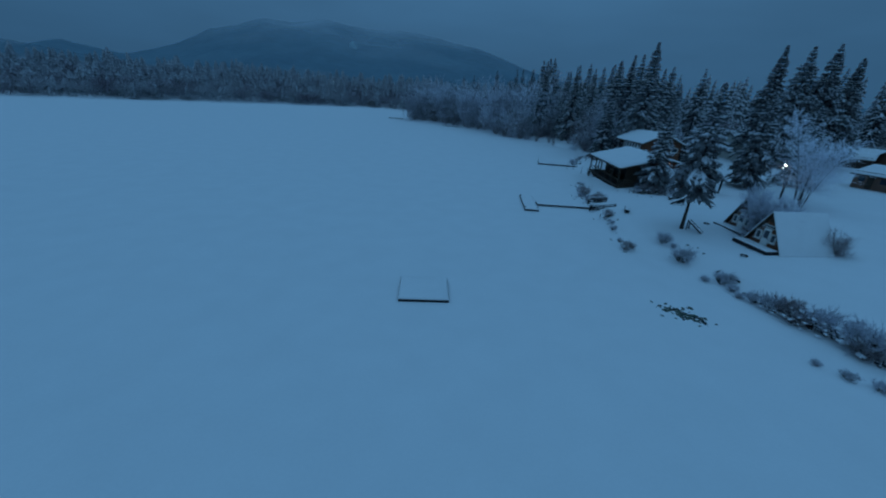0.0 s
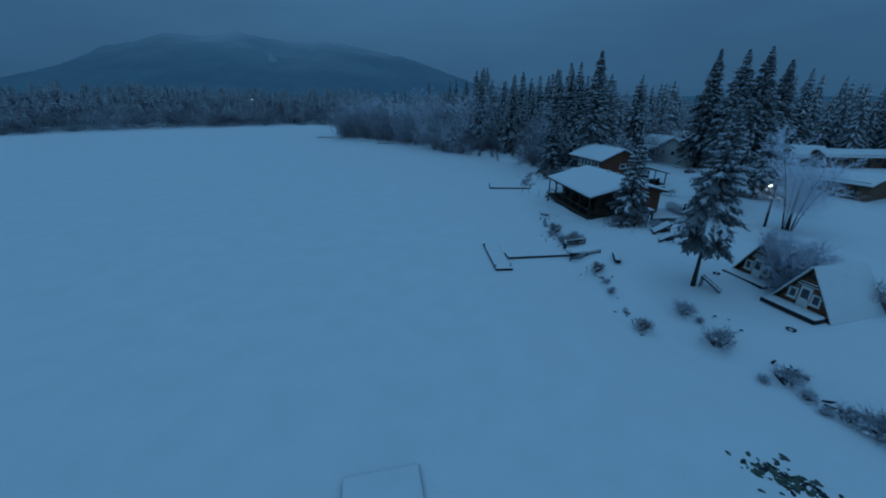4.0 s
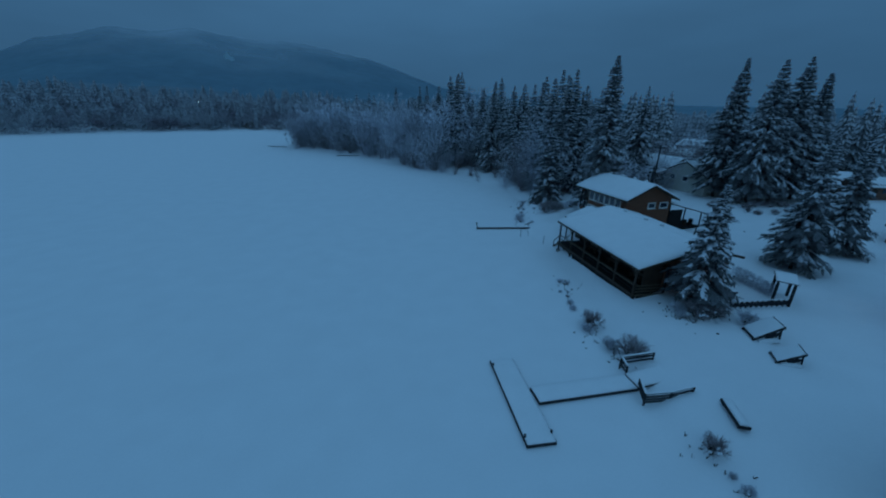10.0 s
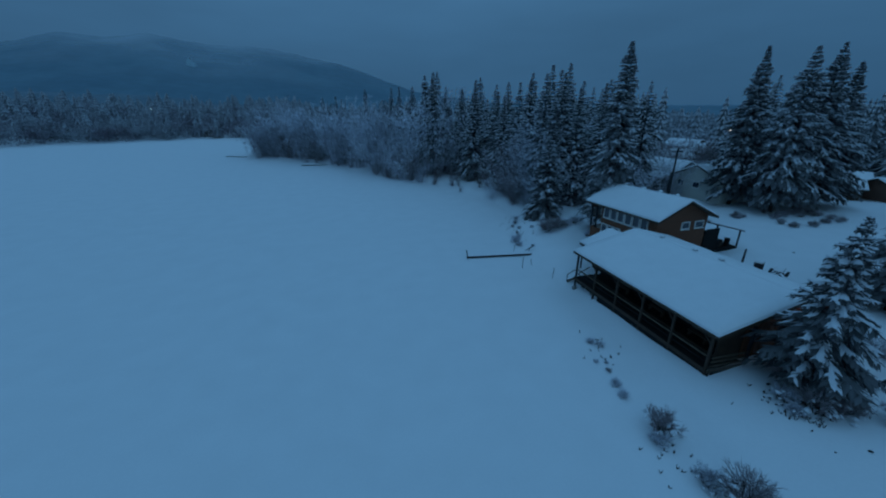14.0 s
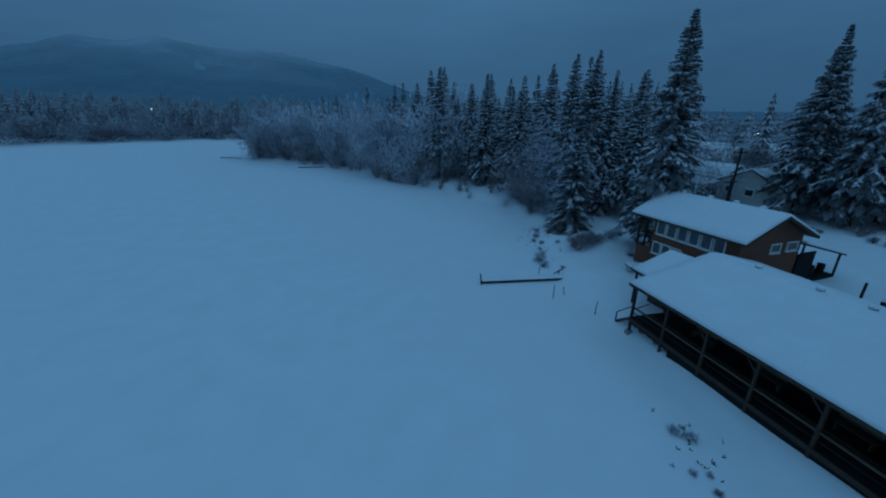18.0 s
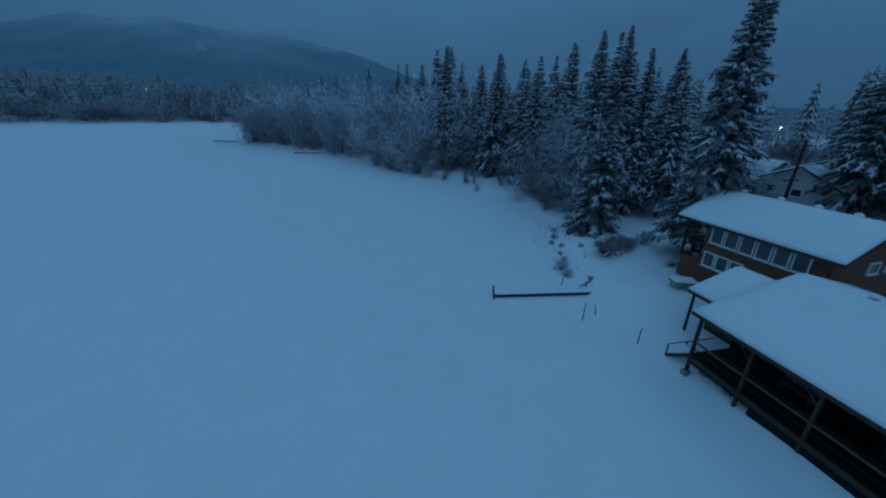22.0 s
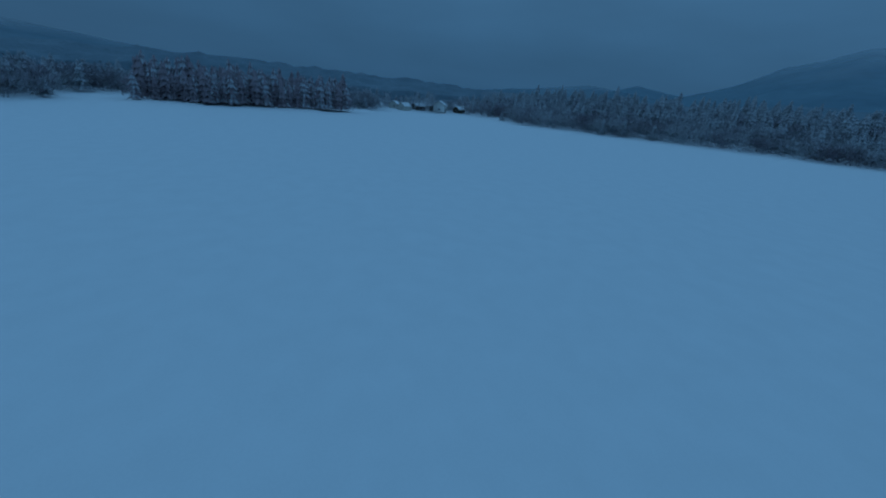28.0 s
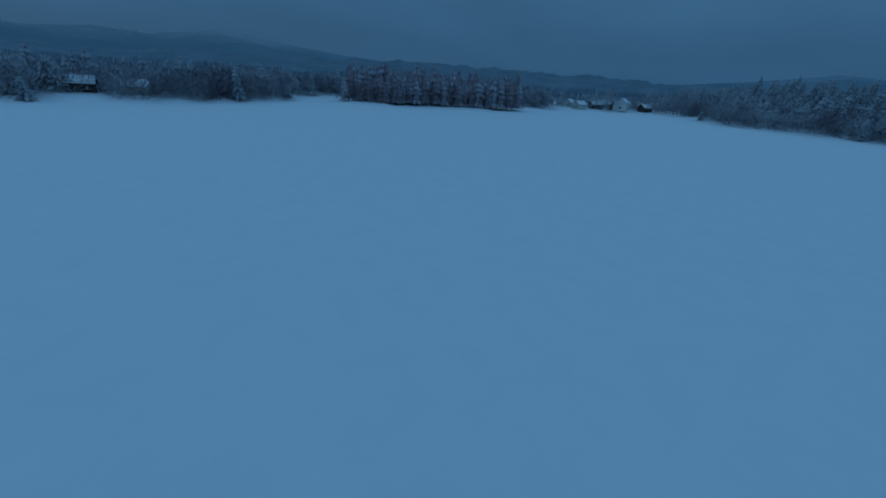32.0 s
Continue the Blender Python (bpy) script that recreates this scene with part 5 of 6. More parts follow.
# poles and lamps
LAMPW = lamp_mat("white_lamp", (0.95, 1.0, 0.92), 90.0)
LAMPV = lamp_mat("village_lamp", (1.0, 0.97, 0.85), 45.0)


def street_lamp(x, y, h, lean, label, glow=None, r=0.16, arm=0.9):
    t = thing("street_lamp", pose(x, y, gz(x, y)), label, "street lamp", "street lamps")
    top = Vector((lean, 0, h))
    part("pole", rod((0, 0, -0.3), top, 0.14, 0.10), POSTWOOD, t, "dark wooden pole")
    part("arm", rod(top - Vector((0, 0, 0.3)), top + Vector((-arm, -0.1, 0.05)), 0.04), METAL, t)
    hd_ = part("lamp_head", box(lean - arm, -0.1, h + 0.02, 0.5, 0.3, 0.14, bevel=0.04), METAL, t)
    bm = bmesh.new()
    bmesh.ops.create_icosphere(bm, subdivisions=2, radius=r, matrix=pose(lean - arm, -0.1, h - 0.06) @ Matrix.Diagonal((1.5, 1, 0.7, 1)))
    part("bulb", bm, glow or LAMPW, hd_, "glowing white lamp", True)


street_lamp(42.4, 59.7, 5.3, -0.2, "street lamp on a dark wooden pole, lit white", r=0.13)
for x, y, h, r in ((187, 197, 7.5, 0.25), (176, 170, 5, 0.4), (168, 158, 4.5, 0.3)):
    street_lamp(x, y, h, 0, "distant lit street lamp in the village", LAMPV, r)
for x, y, h in ((50.2, 99.3, 10.9), (49.4, 98.9, 7.4)):
    t = thing("utility_pole", pose(x, y, gz(x, y)), "dark leaning utility pole behind the house", "utility pole", "utility poles")
    part("pole", rod((0, 0, -0.3), (0.15, 0.1, h), 0.16, 0.11), POSTWOOD, t)
    part("crossarm", beam((-0.8, 0.2, h - 0.5), (1.0, 0.0, h - 0.5), 0.1, 0.12), POSTWOOD, t)
    part("insulator", rod((-0.6, 0.18, h - 0.44), (-0.6, 0.18, h - 0.25), 0.05), METAL, t)
    part("insulator", rod((0.8, 0.02, h - 0.44), (0.8, 0.02, h - 0.25), 0.05), METAL, t)

# ---- trees placed one by one ----
spruce("spruce", on(22.6, 47.3), 14.9, 3.35, 11, "tall snow-laden spruce with a bare lower trunk beside the cabins", whorls=34, per=11, seg=6, clear=0.29, taper=0.78, snow=0.85)
spruce("spruce", on(28.0, 66.0), 11.4, 3.7, 12, "bushy young spruce laden with snow beside the lodge", whorls=30, per=13, seg=6, clear=0.12, taper=0.8, snow=0.95)
spruce("spruce", on(45.1, 70.5), 14.4, 4.0, 13, "broad dark spruce with snow-tipped boughs on open snow", whorls=34, per=14, seg=6, clear=0.10, taper=0.85, snow=0.75)
spruce("spruce", on(54.6, 72.9), 12.8, 3.9, 14, "broad dark spruce with snow-tipped boughs on open snow", whorls=32, per=14, seg=6, clear=0.10, taper=0.85, snow=0.75)
spruce("spruce", on(38.2, 98.1), 25.0, 5.0, 15, "very tall dense spruce laden with snow behind the house", whorls=56, per=16, seg=5, clear=0.10, taper=0.72, snow=0.8)
for x, y, h, r, s in ((68.2, 103.0, 25.6, 5.6, 16), (69, 96.6, 24.6, 6.0, 17), (74, 96.4, 25.0, 6.4, 18), (80, 97, 22.6, 5.8, 19)):
    spruce("spruce", on(x, y), h, r, s, "massive old spruce with wide snowy boughs", whorls=46, per=18, seg=5, clear=0.13, taper=0.68, snow=0.9)
spruce("spruce", on(35.2, 110.1), 13.6, 4.7, 20, "drooping young spruce at the forest edge", whorls=32, per=15, seg=6, clear=0.02, taper=0.85, snow=0.55)
ft = thing("frosted_tree", on(43.5, 57.9), "leafless deciduous tree white with frost", "tree")
put("trunk", trunk_mesh(6.5, 0.2, random.Random(3)), ft)
fw_, ff_ = fringe_arrays(41, 11.8, 5.0, stems=6, branches=80, twigs=26, size=0.020, clear=0.26)
put("limb_frame", mesh_of("limb_frame", *fw_, BARK), ft)
put("twig_crown", mesh_of("twig_crown", *ff_, TWIG_PALE), ft, "fine twigs white with frost")["kind"] = "stuff"
tagged(fringe_tree("frosted_shrub", on(29.4, 44.9), 5.0, 2.6, 42, "dense frosted shrub between the two cabins", TWIG_FROST, stems=12, branches=44, twigs=18, size=0.024), category="shrub", group="garden shrubs")
tagged(fringe_tree("frosted_shrub", on(33.4, 41.2), 2.3, 1.3, 43, "dark frosted shrub behind the cabin", TWIG_BROWN, stems=9, branches=16, twigs=9, size=0.018), category="shrub", group="garden shrubs")

# bushes along the bank
rb = random.Random(31)
bush_kinds = []
for k in range(4):
    b = bare_tree("bank_bush", pose(0, -600 - 5 * k, 0), 1.35, 1.1, 50 + k, "leafless brown bush dusted with snow on the bank", "bush", stems=16, levels=4, kids=4, wid=0.02, first=0.40, thin=0.008, frost=TWIG_BROWN if k < 2 else TWIG_FROST, group="bushes along the bank", limb="twiggy_crown")
    sv_, sf_ = [], []
    for j in range(26):
        n = len(sv_)
        a, r_ = rb.uniform(0, 6.28), rb.uniform(0.1, 0.8)
        x, y, z, s = r_ * math.cos(a), r_ * math.sin(a), rb.uniform(0.1, 0.75), rb.uniform(0.08, 0.2)
        sv_ += [(x - s, y, z), (x, y - s * 0.7, z - 0.02), (x + s, y, z), (x, y + s * 0.7, z - 0.02), (x, y, z + s * 0.5)]
        sf_ += [(n, n + 1, n + 4), (n + 1, n + 2, n + 4), (n + 2, n + 3, n + 4), (n + 3, n, n + 4)]
    put("snow", mesh_of("snow", sv_, sf_, SNOW_TREE), b, "clumps of snow in the twigs")["kind"] = "stuff"
    bush_kinds.append(b)
BUSH = [(18.0, 66.8, 1.35, 0), (17.3, 66.2, 0.7, 2), (18.6, 62.2, 1.4, 1), (17.7, 63.4, 0.9, 2), (16.7, 53.0, 1.0, 0), (16.1, 49.2, 0.5, 2), (16.4, 50.6, 0.5, 3), (15.4, 43.4, 0.9, 1), (19.1, 43.9, 1.15, 2), (19.5, 42.6, 0.45, 3), (19.2, 40.5, 1.2, 2),
        (19.4, 36.9, 0.5, 3), (20.8, 36.7, 1.1, 2), (20.6, 35.2, 0.6, 3), (20.4, 34.1, 0.5, 2), (21.1, 33.5, 0.8, 3), (21.7, 32.5, 1.2, 2), (22.2, 31.7, 1.4, 0), (22.0, 30.7, 1.2, 1), (22.8, 30.1, 1.5, 2), (23.4, 29.0, 1.6, 3), (23.8, 27.6, 1.7, 2), (23.2, 27.0, 1.1, 1), (24.6, 25.6, 1.7, 2),
        (19.9, 75.9, 0.5, 3), (18.4, 71.0, 0.5, 3), (18.1, 69.9, 0.5, 2), (18.9, 72.4, 0.3, 0), (19.4, 73.3, 0.25, 2), (18.7, 73.6, 0.3, 3), (16.5, 51.5, 0.3, 3), (15.6, 46.0, 0.35, 3), (20.4, 75.3, 0.5, 2), (26.6, 64.4, 1.5, 1), (27.8, 63.9, 1.3, 0), (28.6, 64.3, 1.2, 3), (25.9, 65.6, 0.9, 3), (25.3, 64.6, 0.7, 2), (29.6, 62.4, 1.0, 2), (20.2, 24.9, 0.5, 2), (21.2, 24.0, 0.6, 3), (19.4, 26.0, 0.4, 3),
        (30.8, 101.5, 1.6, 1), (31.9, 102.0, 1.7, 0), (33.2, 102.3, 1.3, 1), (34.8, 102.8, 1.2, 2), (36.6, 103.0, 1.2, 3), (38.0, 103.8, 1.0, 3), (25.7, 101.4, 1.0, 3), (25.3, 99.8, 0.7, 2), (30.0, 110.4, 0.7, 3), (29.0, 107.0, 0.5, 2), (34.6, 97.0, 0.8, 2), (27.2, 103.4, 0.5, 3), (27.8, 105.2, 0.4, 0), (28.6, 108.6, 0.45, 1), (31.4, 113.0, 0.6, 3), (26.4, 97.6, 0.4, 3), (31.6, 108.2, 0.5, 2), (33.0, 106.6, 0.5, 3), (30.2, 105.0, 0.4, 2)]
for n, (x, y, s, k) in enumerate(BUSH):
    s *= 1.08
    copy_thing(bush_kinds[k], on(x, y, -0.05, rb.uniform(0, 360), s * rb.uniform(0.9, 1.08)))
for k, b in enumerate(bush_kinds):
    b.matrix_basis = on(31.0 + 1.1 * k, 23 + 2.2 * k, -0.05)
for k in range(26):
    x, y = 60.5 + 13 * rb.random(), 88.5 + 8.5 * rb.random()
    copy_thing(bush_kinds[rb.randrange(2)], on(x, y, -0.1, rb.uniform(0, 360), rb.uniform(0.6, 1.1)))
# exposed weed and stones on the ice, driftwood on the bank
wd = thing("weed_patch", pose(0, 0, 0.0), "dark frozen weed and stones breaking through the ice", "weed patch")
for k in range(130):
    u, loose = rb.random(), 1.0 if rb.random() < 0.7 else 2.6
    x, y = 13.1 + 2.1 * u + rb.gauss(0, 0.26) * loose, 31.9 - 1.7 * u + rb.gauss(0, 0.3) * loose
    bm = bmesh.new()
    bmesh.ops.create_icosphere(bm, subdivisions=1, radius=rb.uniform(0.04, 0.19), matrix=pose(x, y, 0.0, 0, 0, rb.uniform(0, 180)) @ Matrix.Diagonal((1.5, 0.8, 0.3, 1)))
    for v in bm.verts:
        v.co += Vector((rb.uniform(-0.04, 0.04), rb.uniform(-0.04, 0.04), rb.uniform(-0.01, 0.03)))
    part("weed_clump", bm, WEED if rb.random() < 0.75 else POSTWOOD, wd)
for k in range(26):
    u = rb.random()
    x, y = 21.0 + 3.2 * u + rb.uniform(-0.6, 0.6), 38 - 12.5 * u + rb.uniform(-0.5, 0.5)
    L = rb.uniform(0.3, 1.1)
    bm = bmesh.new()
    a = rb.uniform(0, 3.14)
    rod((-L / 2 * math.cos(a), -L / 2 * math.sin(a), 0), (L / 2 * math.cos(a), L / 2 * math.sin(a), 0.08), 0.09, 0.05, 7, bm)
    ob = part("driftwood", bm, POSTWOOD, None)
    ob.matrix_basis = pose(x, y, gz(x, y) + 0.05)
    tagged(ob, "dark driftwood stick lying in bank snow", "driftwood", "driftwood on the bank")
for cx_, cy_, sx_, sy_, count_ in ((25.8, 65.0, 0.9, 0.8, 46), (27.2, 63.8, 1.2, 0.6, 20), (17.6, 65.0, 0.7, 1.2, 22), (17.3, 61.6, 0.6, 0.9, 16), (16.6, 52.6, 0.5, 1.4, 14), (20.2, 74.8, 0.7, 1.0, 22), (15.6, 45.6, 0.4, 1.6, 14), (28.2, 106.0, 1.0, 3.0, 26), (31.6, 112.5, 1.4, 2.2, 20)):
    for k in range(count_):
        x, y = cx_ + rb.gauss(0, sx_), cy_ + rb.gauss(0, sy_)
        bm = bmesh.new()
        for j in range(3):
            a, q = rb.uniform(0, 6.28), rb.uniform(0.06, 0.17)
            rod((0, 0, -0.08), (q * math.cos(a), q * math.sin(a), rb.uniform(0.08, 0.22)), 0.028, 0.012, 4, bm)
        ob = part("dry_stem", bm, BARK, None)
        ob.matrix_basis = pose(x, y, gz(x, y))
        tagged(ob, "withered dark plant stems poking through the snow", "dry plant", "withered plants in the snow")
for k in range(14):
    x, y = rb.choice([(26.5, 64.6), (24.6, 68.0), (20.4, 41.5), (55, 84)])
    x, y = x + rb.gauss(0, 1.1), y + rb.gauss(0, 1.1)
    bm = bmesh.new()
    bmesh.ops.create_icosphere(bm, subdivisions=1, radius=rb.uniform(0.05, 0.12), matrix=Matrix.Diagonal((1.4, 1, 0.55, 1)))
    ob = part("stone", bm, POSTWOOD, None)
    ob.matrix_basis = pose(x, y, gz(x, y) + 0.03, 0, 0, rb.uniform(0, 180))
    tagged(ob, "small dark stone poking out of the snow", "stone", "stones in the snow")

# ---- shore forest ----
rngf = random.Random(77)
variants = [spruce("spruce", pose(0, -500 - 10 * k, 0), 20, (4.2, 4.5, 4.7, 4.3)[k], 30 + k, "tall snowy spruce in the shore forest", whorls=40, per=11, seg=3, clear=(0.05, 0.16, 0.10, 0.22)[k], group="shore forest spruces", taper=(0.74, 0.68, 0.78, 0.66)[k], snow=(0.9, 0.97, 0.8, 0.95)[k]) for k in range(4)]
light = [spruce("spruce", pose(0, -540 - 10 * k, 0), 20, (4.3, 4.6, 4.0)[k], 60 + k, "tall snowy spruce in the shore forest", whorls=32, per=9, seg=1, clear=(0.06, 0.15, 0.1)[k], group="shore forest spruces", taper=(0.74, 0.68, 0.78)[k], snow=0.92, wide=1.8) for k in range(3)]
shrubs = [fringe_tree("frosted_birch", pose(0, -700 - 10 * k, 0), (10.5, 10.0, 11.5, 9.0)[k], (5.8, 6.0, 5.4, 5.8)[k], 90 + k, "leafless shore tree white with hoar frost", (TWIG_PALE, TWIG_FROST, TWIG_PALE, TWIG_PALE)[k], branches=30, twigs=10, size=0.045) for k in range(4)]
brush = [fringe_tree("shore_thicket", pose(0, -760 - 10 * k, 0), 6.5, 2.6, 95 + k, "purplish brown leafless thicket dusted with frost at the ice edge", TWIG_BROWN, stems=8, branches=18, twigs=9, size=0.04) for k in range(2)]
for k, v in enumerate(variants):
    v.matrix_basis = on(58 + 9 * k, 150 + 8 * k)
for k, v in enumerate(light):
    v.matrix_basis = on(62 + 7 * k, 170 + 9 * k)
for k, v in enumerate(shrubs):
    v.matrix_basis = on(38.5 + 1.6 * k, 118 + 5 * k, 0, 40 * k, 1.25)
for k, v in enumerate(brush):
    v.matrix_basis = on(34.6 + 1.5 * k, 121 + 4 * k)
for (x, y, top) in ((-14.9, 240.5, 22.7), (-2, 226.6, 24.1), (3.3, 221, 24.3), (13.9, 206.7, 26.2), (21.4, 190.8, 26.1), (23.4, 186.7, 26.1), (26.5, 180.2, 25.7), (29.5, 175.4, 28.7), (31.5, 172.5, 29.4), (35.8, 184.4, 30.8), (37.7, 163, 24.4), (50.3, 182.1, 29.3), (38.0, 153.3, 26), (42.9, 150.9, 24.8), (44.2, 146.6, 25.1),
                    (45.4, 142.6, 24.9), (46.6, 138.8, 26.6), (47.5, 131.9, 27.6), (46.8, 124.3, 27.0), (46.4, 118.8, 23.4), (43.2, 121.5, 25.5), (43.0, 114.5, 22.0), (40.2, 116.5, 17), (46.0, 111.5, 19.5), (50, 117, 23), (54, 121, 24), (39.5, 142, 22), (36, 148.5, 25.0), (41.3, 129.4, 24.6), (39.3, 119.8, 24.6), (41.6, 117.6, 24.6), (28, 160, 27.2), (35, 156, 23.8), (33.5, 166, 25), (38.5, 136, 21)):
    s = (top + 0.6 - gz(x, y)) / 20
    copy_thing(variants[rngf.randrange(4)], on(x, y, -0.1, rngf.uniform(0, 360), s))


def open_ground(x, y):
    """The snowy clearing behind the thickets, and the open view over the village."""
    az = math.degrees(math.atan2(x - 4, y - 66))
    return ((x - 47) / 13) ** 2 + ((y - 160) / 18) ** 2 < 1 or (48.5 < az < 58 and math.hypot(x - 4, y - 66) > 88)


cand = np.array([(rngf.uniform(-60, 150), rngf.uniform(104, 330)) for _ in range(4000)])
cd = -shore_distance(cand[:, 0], cand[:, 1], SHORE)
ch = ground_z(cand[:, 0], cand[:, 1])
count, deep_woods = 0, []
for (x, y), d, z in zip(cand, cd, ch):
    if count >= 262:
        break
    if d < 12 or d > 72 or (x < 66 and y < 117) or (x > 66 and y < 126) or open_ground(x, y):
        continue
    count += 1
    size, turn = rngf.uniform(0.68, 1.1), rngf.uniform(0, 360)
    if d < 38:
        copy_thing(light[count % 3], pose(x, y, z - 0.1, 0, 0, turn) @ Matrix.Diagonal((size, size, size, 1)))
    else:
        deep_woods.append((x, y, z - 0.1, size, radians(turn), size))
for x, y, s in ((95, 118, 0.9), (103, 112, 1.1), (110, 104, 0.9), (115, 95, 1.05), (122, 88, 0.95), (112, 80, 1.0), (104, 62, 1.1), (96, 56, 0.9), (118, 64, 1.1), (128, 74, 1.0), (88, 50, 0.85), (132, 100, 1.1), (100, 122, 1.15), (125, 110, 1.1), (92, 44, 0.9), (110, 48, 1.1)):
    copy_thing(light[rngf.randrange(3)], on(x, y, -0.1, rngf.uniform(0, 360), s))
for k in range(58):
    x, y = rngf.uniform(92, 138), rngf.uniform(56, 128)
    if math.hypot(x - 99, y - 92) < 12 or math.hypot(x - 92, y - 101) < 8 or (x < 100 and 78 < y < 118):
        continue
    deep_woods.append((x, y, gz(x, y) - 0.1, rngf.uniform(0.7, 1.0), rngf.uniform(0, 6.28), rngf.uniform(0.7, 1.0)))
for k in range(34):
    x, y = rngf.uniform(78, 128), rngf.uniform(122, 148)
    if open_ground(x, y):
        continue
    deep_woods.append((x, y, gz(x, y) - 0.1, rngf.uniform(0.75, 1.1), rngf.uniform(0, 6.28), rngf.uniform(0.75, 1.1)))
deep_arr = cone_arrays(61, 20, 3.6, 15, 8, 0.75)
joined("deep_woods", (deep_arr[0], deep_arr[1]), deep_woods, NEEDLE, "snowy spruces deeper in the forest and behind the village", "forest")
joined("deep_woods_snow", (deep_arr[2], deep_arr[3]), deep_woods, SNOW_TREE, "snow lying on the deeper forest's boughs", "forest")
for k in range(12):
    copy_thing(brush[k % 2], on(rngf.uniform(72, 92), rngf.uniform(119, 130), -0.1, rngf.uniform(0, 360), rngf.uniform(1.0, 1.6)))
# frosted fringe of leafless trees, following the shoreline from the ice inwards
line = SHORE[16:22]
total = sum(math.dist(line[i], line[i + 1]) for i in range(len(line) - 1))
for k in range(170):
    u = total * (k + rngf.random()) / 170
    i = 0
    while i < len(line) - 2 and u > math.dist(line[i], line[i + 1]):
        u -= math.dist(line[i], line[i + 1])
        i += 1
    (ax, ay), (bx, by) = line[i], line[i + 1]
    L = math.dist(line[i], line[i + 1])
    u /= L
    off = rngf.uniform(-0.8, 11) + (2.5 if i == 0 else 0)
    x, y = ax + (bx - ax) * u + (by - ay) / L * off, ay + (by - ay) * u - (bx - ax) / L * off
    s = (rngf.uniform(0.35, 0.95) + 0.055 * off) * (0.9 if y < 158 else 1.3)
    if y < 150:
        if rngf.random() < 0.4:
            continue
        s *= 0.6
    gap = 133 < y < 154
    if gap:
        s = rngf.uniform(0.25, 0.45)
    low = gap or off < 5.5 and rngf.random() < (0.6 if y < 150 else 0.3)
    copy_thing(brush[rngf.randrange(2)] if low else shrubs[rngf.randrange(4)], on(x, y, -0.1, rngf.uniform(0, 360), s))
for x, y, s, k in ((39.5, 117.5, 1.2, 0), (41.5, 119.8, 1.45, 2), (38.0, 121.0, 1.1, 1), (40.8, 124.0, 1.4, 2), (43.2, 118.0, 1.5, 0), (37.2, 114.6, 0.8, 3), (36.4, 118.4, 0.8, 1), (44.6, 127.5, 1.3, 2), (39.0, 129.5, 1.0, 0), (56, 112, 0.8, 1), (60, 114, 0.9, 3), (64, 112, 0.9, 1), (67, 115, 0.8, 3), (53, 113, 0.7, 3), (50.5, 110, 0.6, 1)):
    copy_thing(shrubs[k], on(x, y, -0.1, rngf.uniform(0, 360), s * 0.85))
for x, y, s, k in ((37.6, 132.5, 1.75, 0), (40.4, 130.0, 1.9, 1), (41.2, 135.5, 1.7, 0), (36.2, 137.8, 1.2, 1), (38.8, 126.0, 1.5, 1), (36.4, 128.0, 1.1, 0)):
    copy_thing(brush[k], on(x, y, -0.1, rngf.uniform(0, 360), s))
for k in range(26):
    a, d = radians(rngf.uniform(46, 59)), rngf.uniform(102, 185)
    copy_thing((brush + shrubs)[rngf.randrange(6)], on(4 + d * math.sin(a), 66 + d * math.cos(a), -0.1, rngf.uniform(0, 360), rngf.uniform(0.45, 0.8)))

# ---- far woods, houses across the lake, mountains ----
far_arr = cone_arrays(5, 16.5, 4.6, 7, 6)
isle_arr = cone_arrays(9, 13, 3.6, 6, 6)
ff = crown_arrays(6, 9.0, 4.8, 46, 0.20)
rw = np.random.RandomState(5)
nx_, ny_ = rw.uniform(-430, 60, 19000), rw.uniform(228, 570, 19000)
nd = -shore_distance(nx_, ny_, SHORE)
nk = (nd > 0.4) & (nd < 120) & (rw.rand(19000) < np.clip(1.05 - nd / 150, 0.25, 1)) & ((nx_ < -20) | (ny_ > 262))
wx, wy = rw.uniform(-430, -104, 24000), rw.uniform(-330, 228, 24000)
wd_ = -shore_distance(wx, wy, SHORE)
wk = (wd_ > 0.4) & (wd_ < 40) & (shore_distance(wx, wy, ISLAND) < -2)
sx, sy = [nx_[nk], wx[wk]], [ny_[nk], wy[wk]]
ex, ey = rw.uniform(105, 330, 2400), rw.uniform(-40, 380, 2400)
eaz = np.degrees(np.arctan2(ex - 4, ey - 66))
keep = ((eaz < 48.5) | (eaz > 58) | (np.hypot(ex - 4, ey - 66) > 215)) & (np.hypot(ex - 165, ey - 165) > 30) & ((ex > 145) | (ey > 190) | (ey < 60)) & (rw.rand(2400) < 0.85)
cx, cy = np.concatenate(sx + [ex[keep]]), np.concatenate(sy + [ey[keep]])
cd = -shore_distance(cx, cy, SHORE)
village = (cx < -298) & (cy > 132) & (cy < 238) & (rw.rand(len(cx)) < 0.78)
slope = np.hypot((cx + 140), (cy + 54)) < 8
idx = np.nonzero((cd > 0.4) & ~village & ~slope)[0]
cz = ground_z(cx, cy)
kind = rw.rand(len(cx))


def scatter(sel, lo, hi):
    return [(cx[i], cy[i], cz[i] - 0.3, s, a, s * v) for i, s, a, v in zip(sel, rw.uniform(lo, hi, len(sel)), rw.uniform(0, 6.28, len(sel)), rw.uniform(0.8, 1.2, len(sel)))]


con = [i for i in idx if cx[i] > 100 or kind[i] < (0.03 if cd[i] < 10 else 0.08 if cd[i] < 24 else 0.26)]
dec = [i for i in idx if cx[i] < 100 and kind[i] >= (0.03 if cd[i] < 10 else 0.08 if cd[i] < 24 else 0.26) and cd[i] < 70]
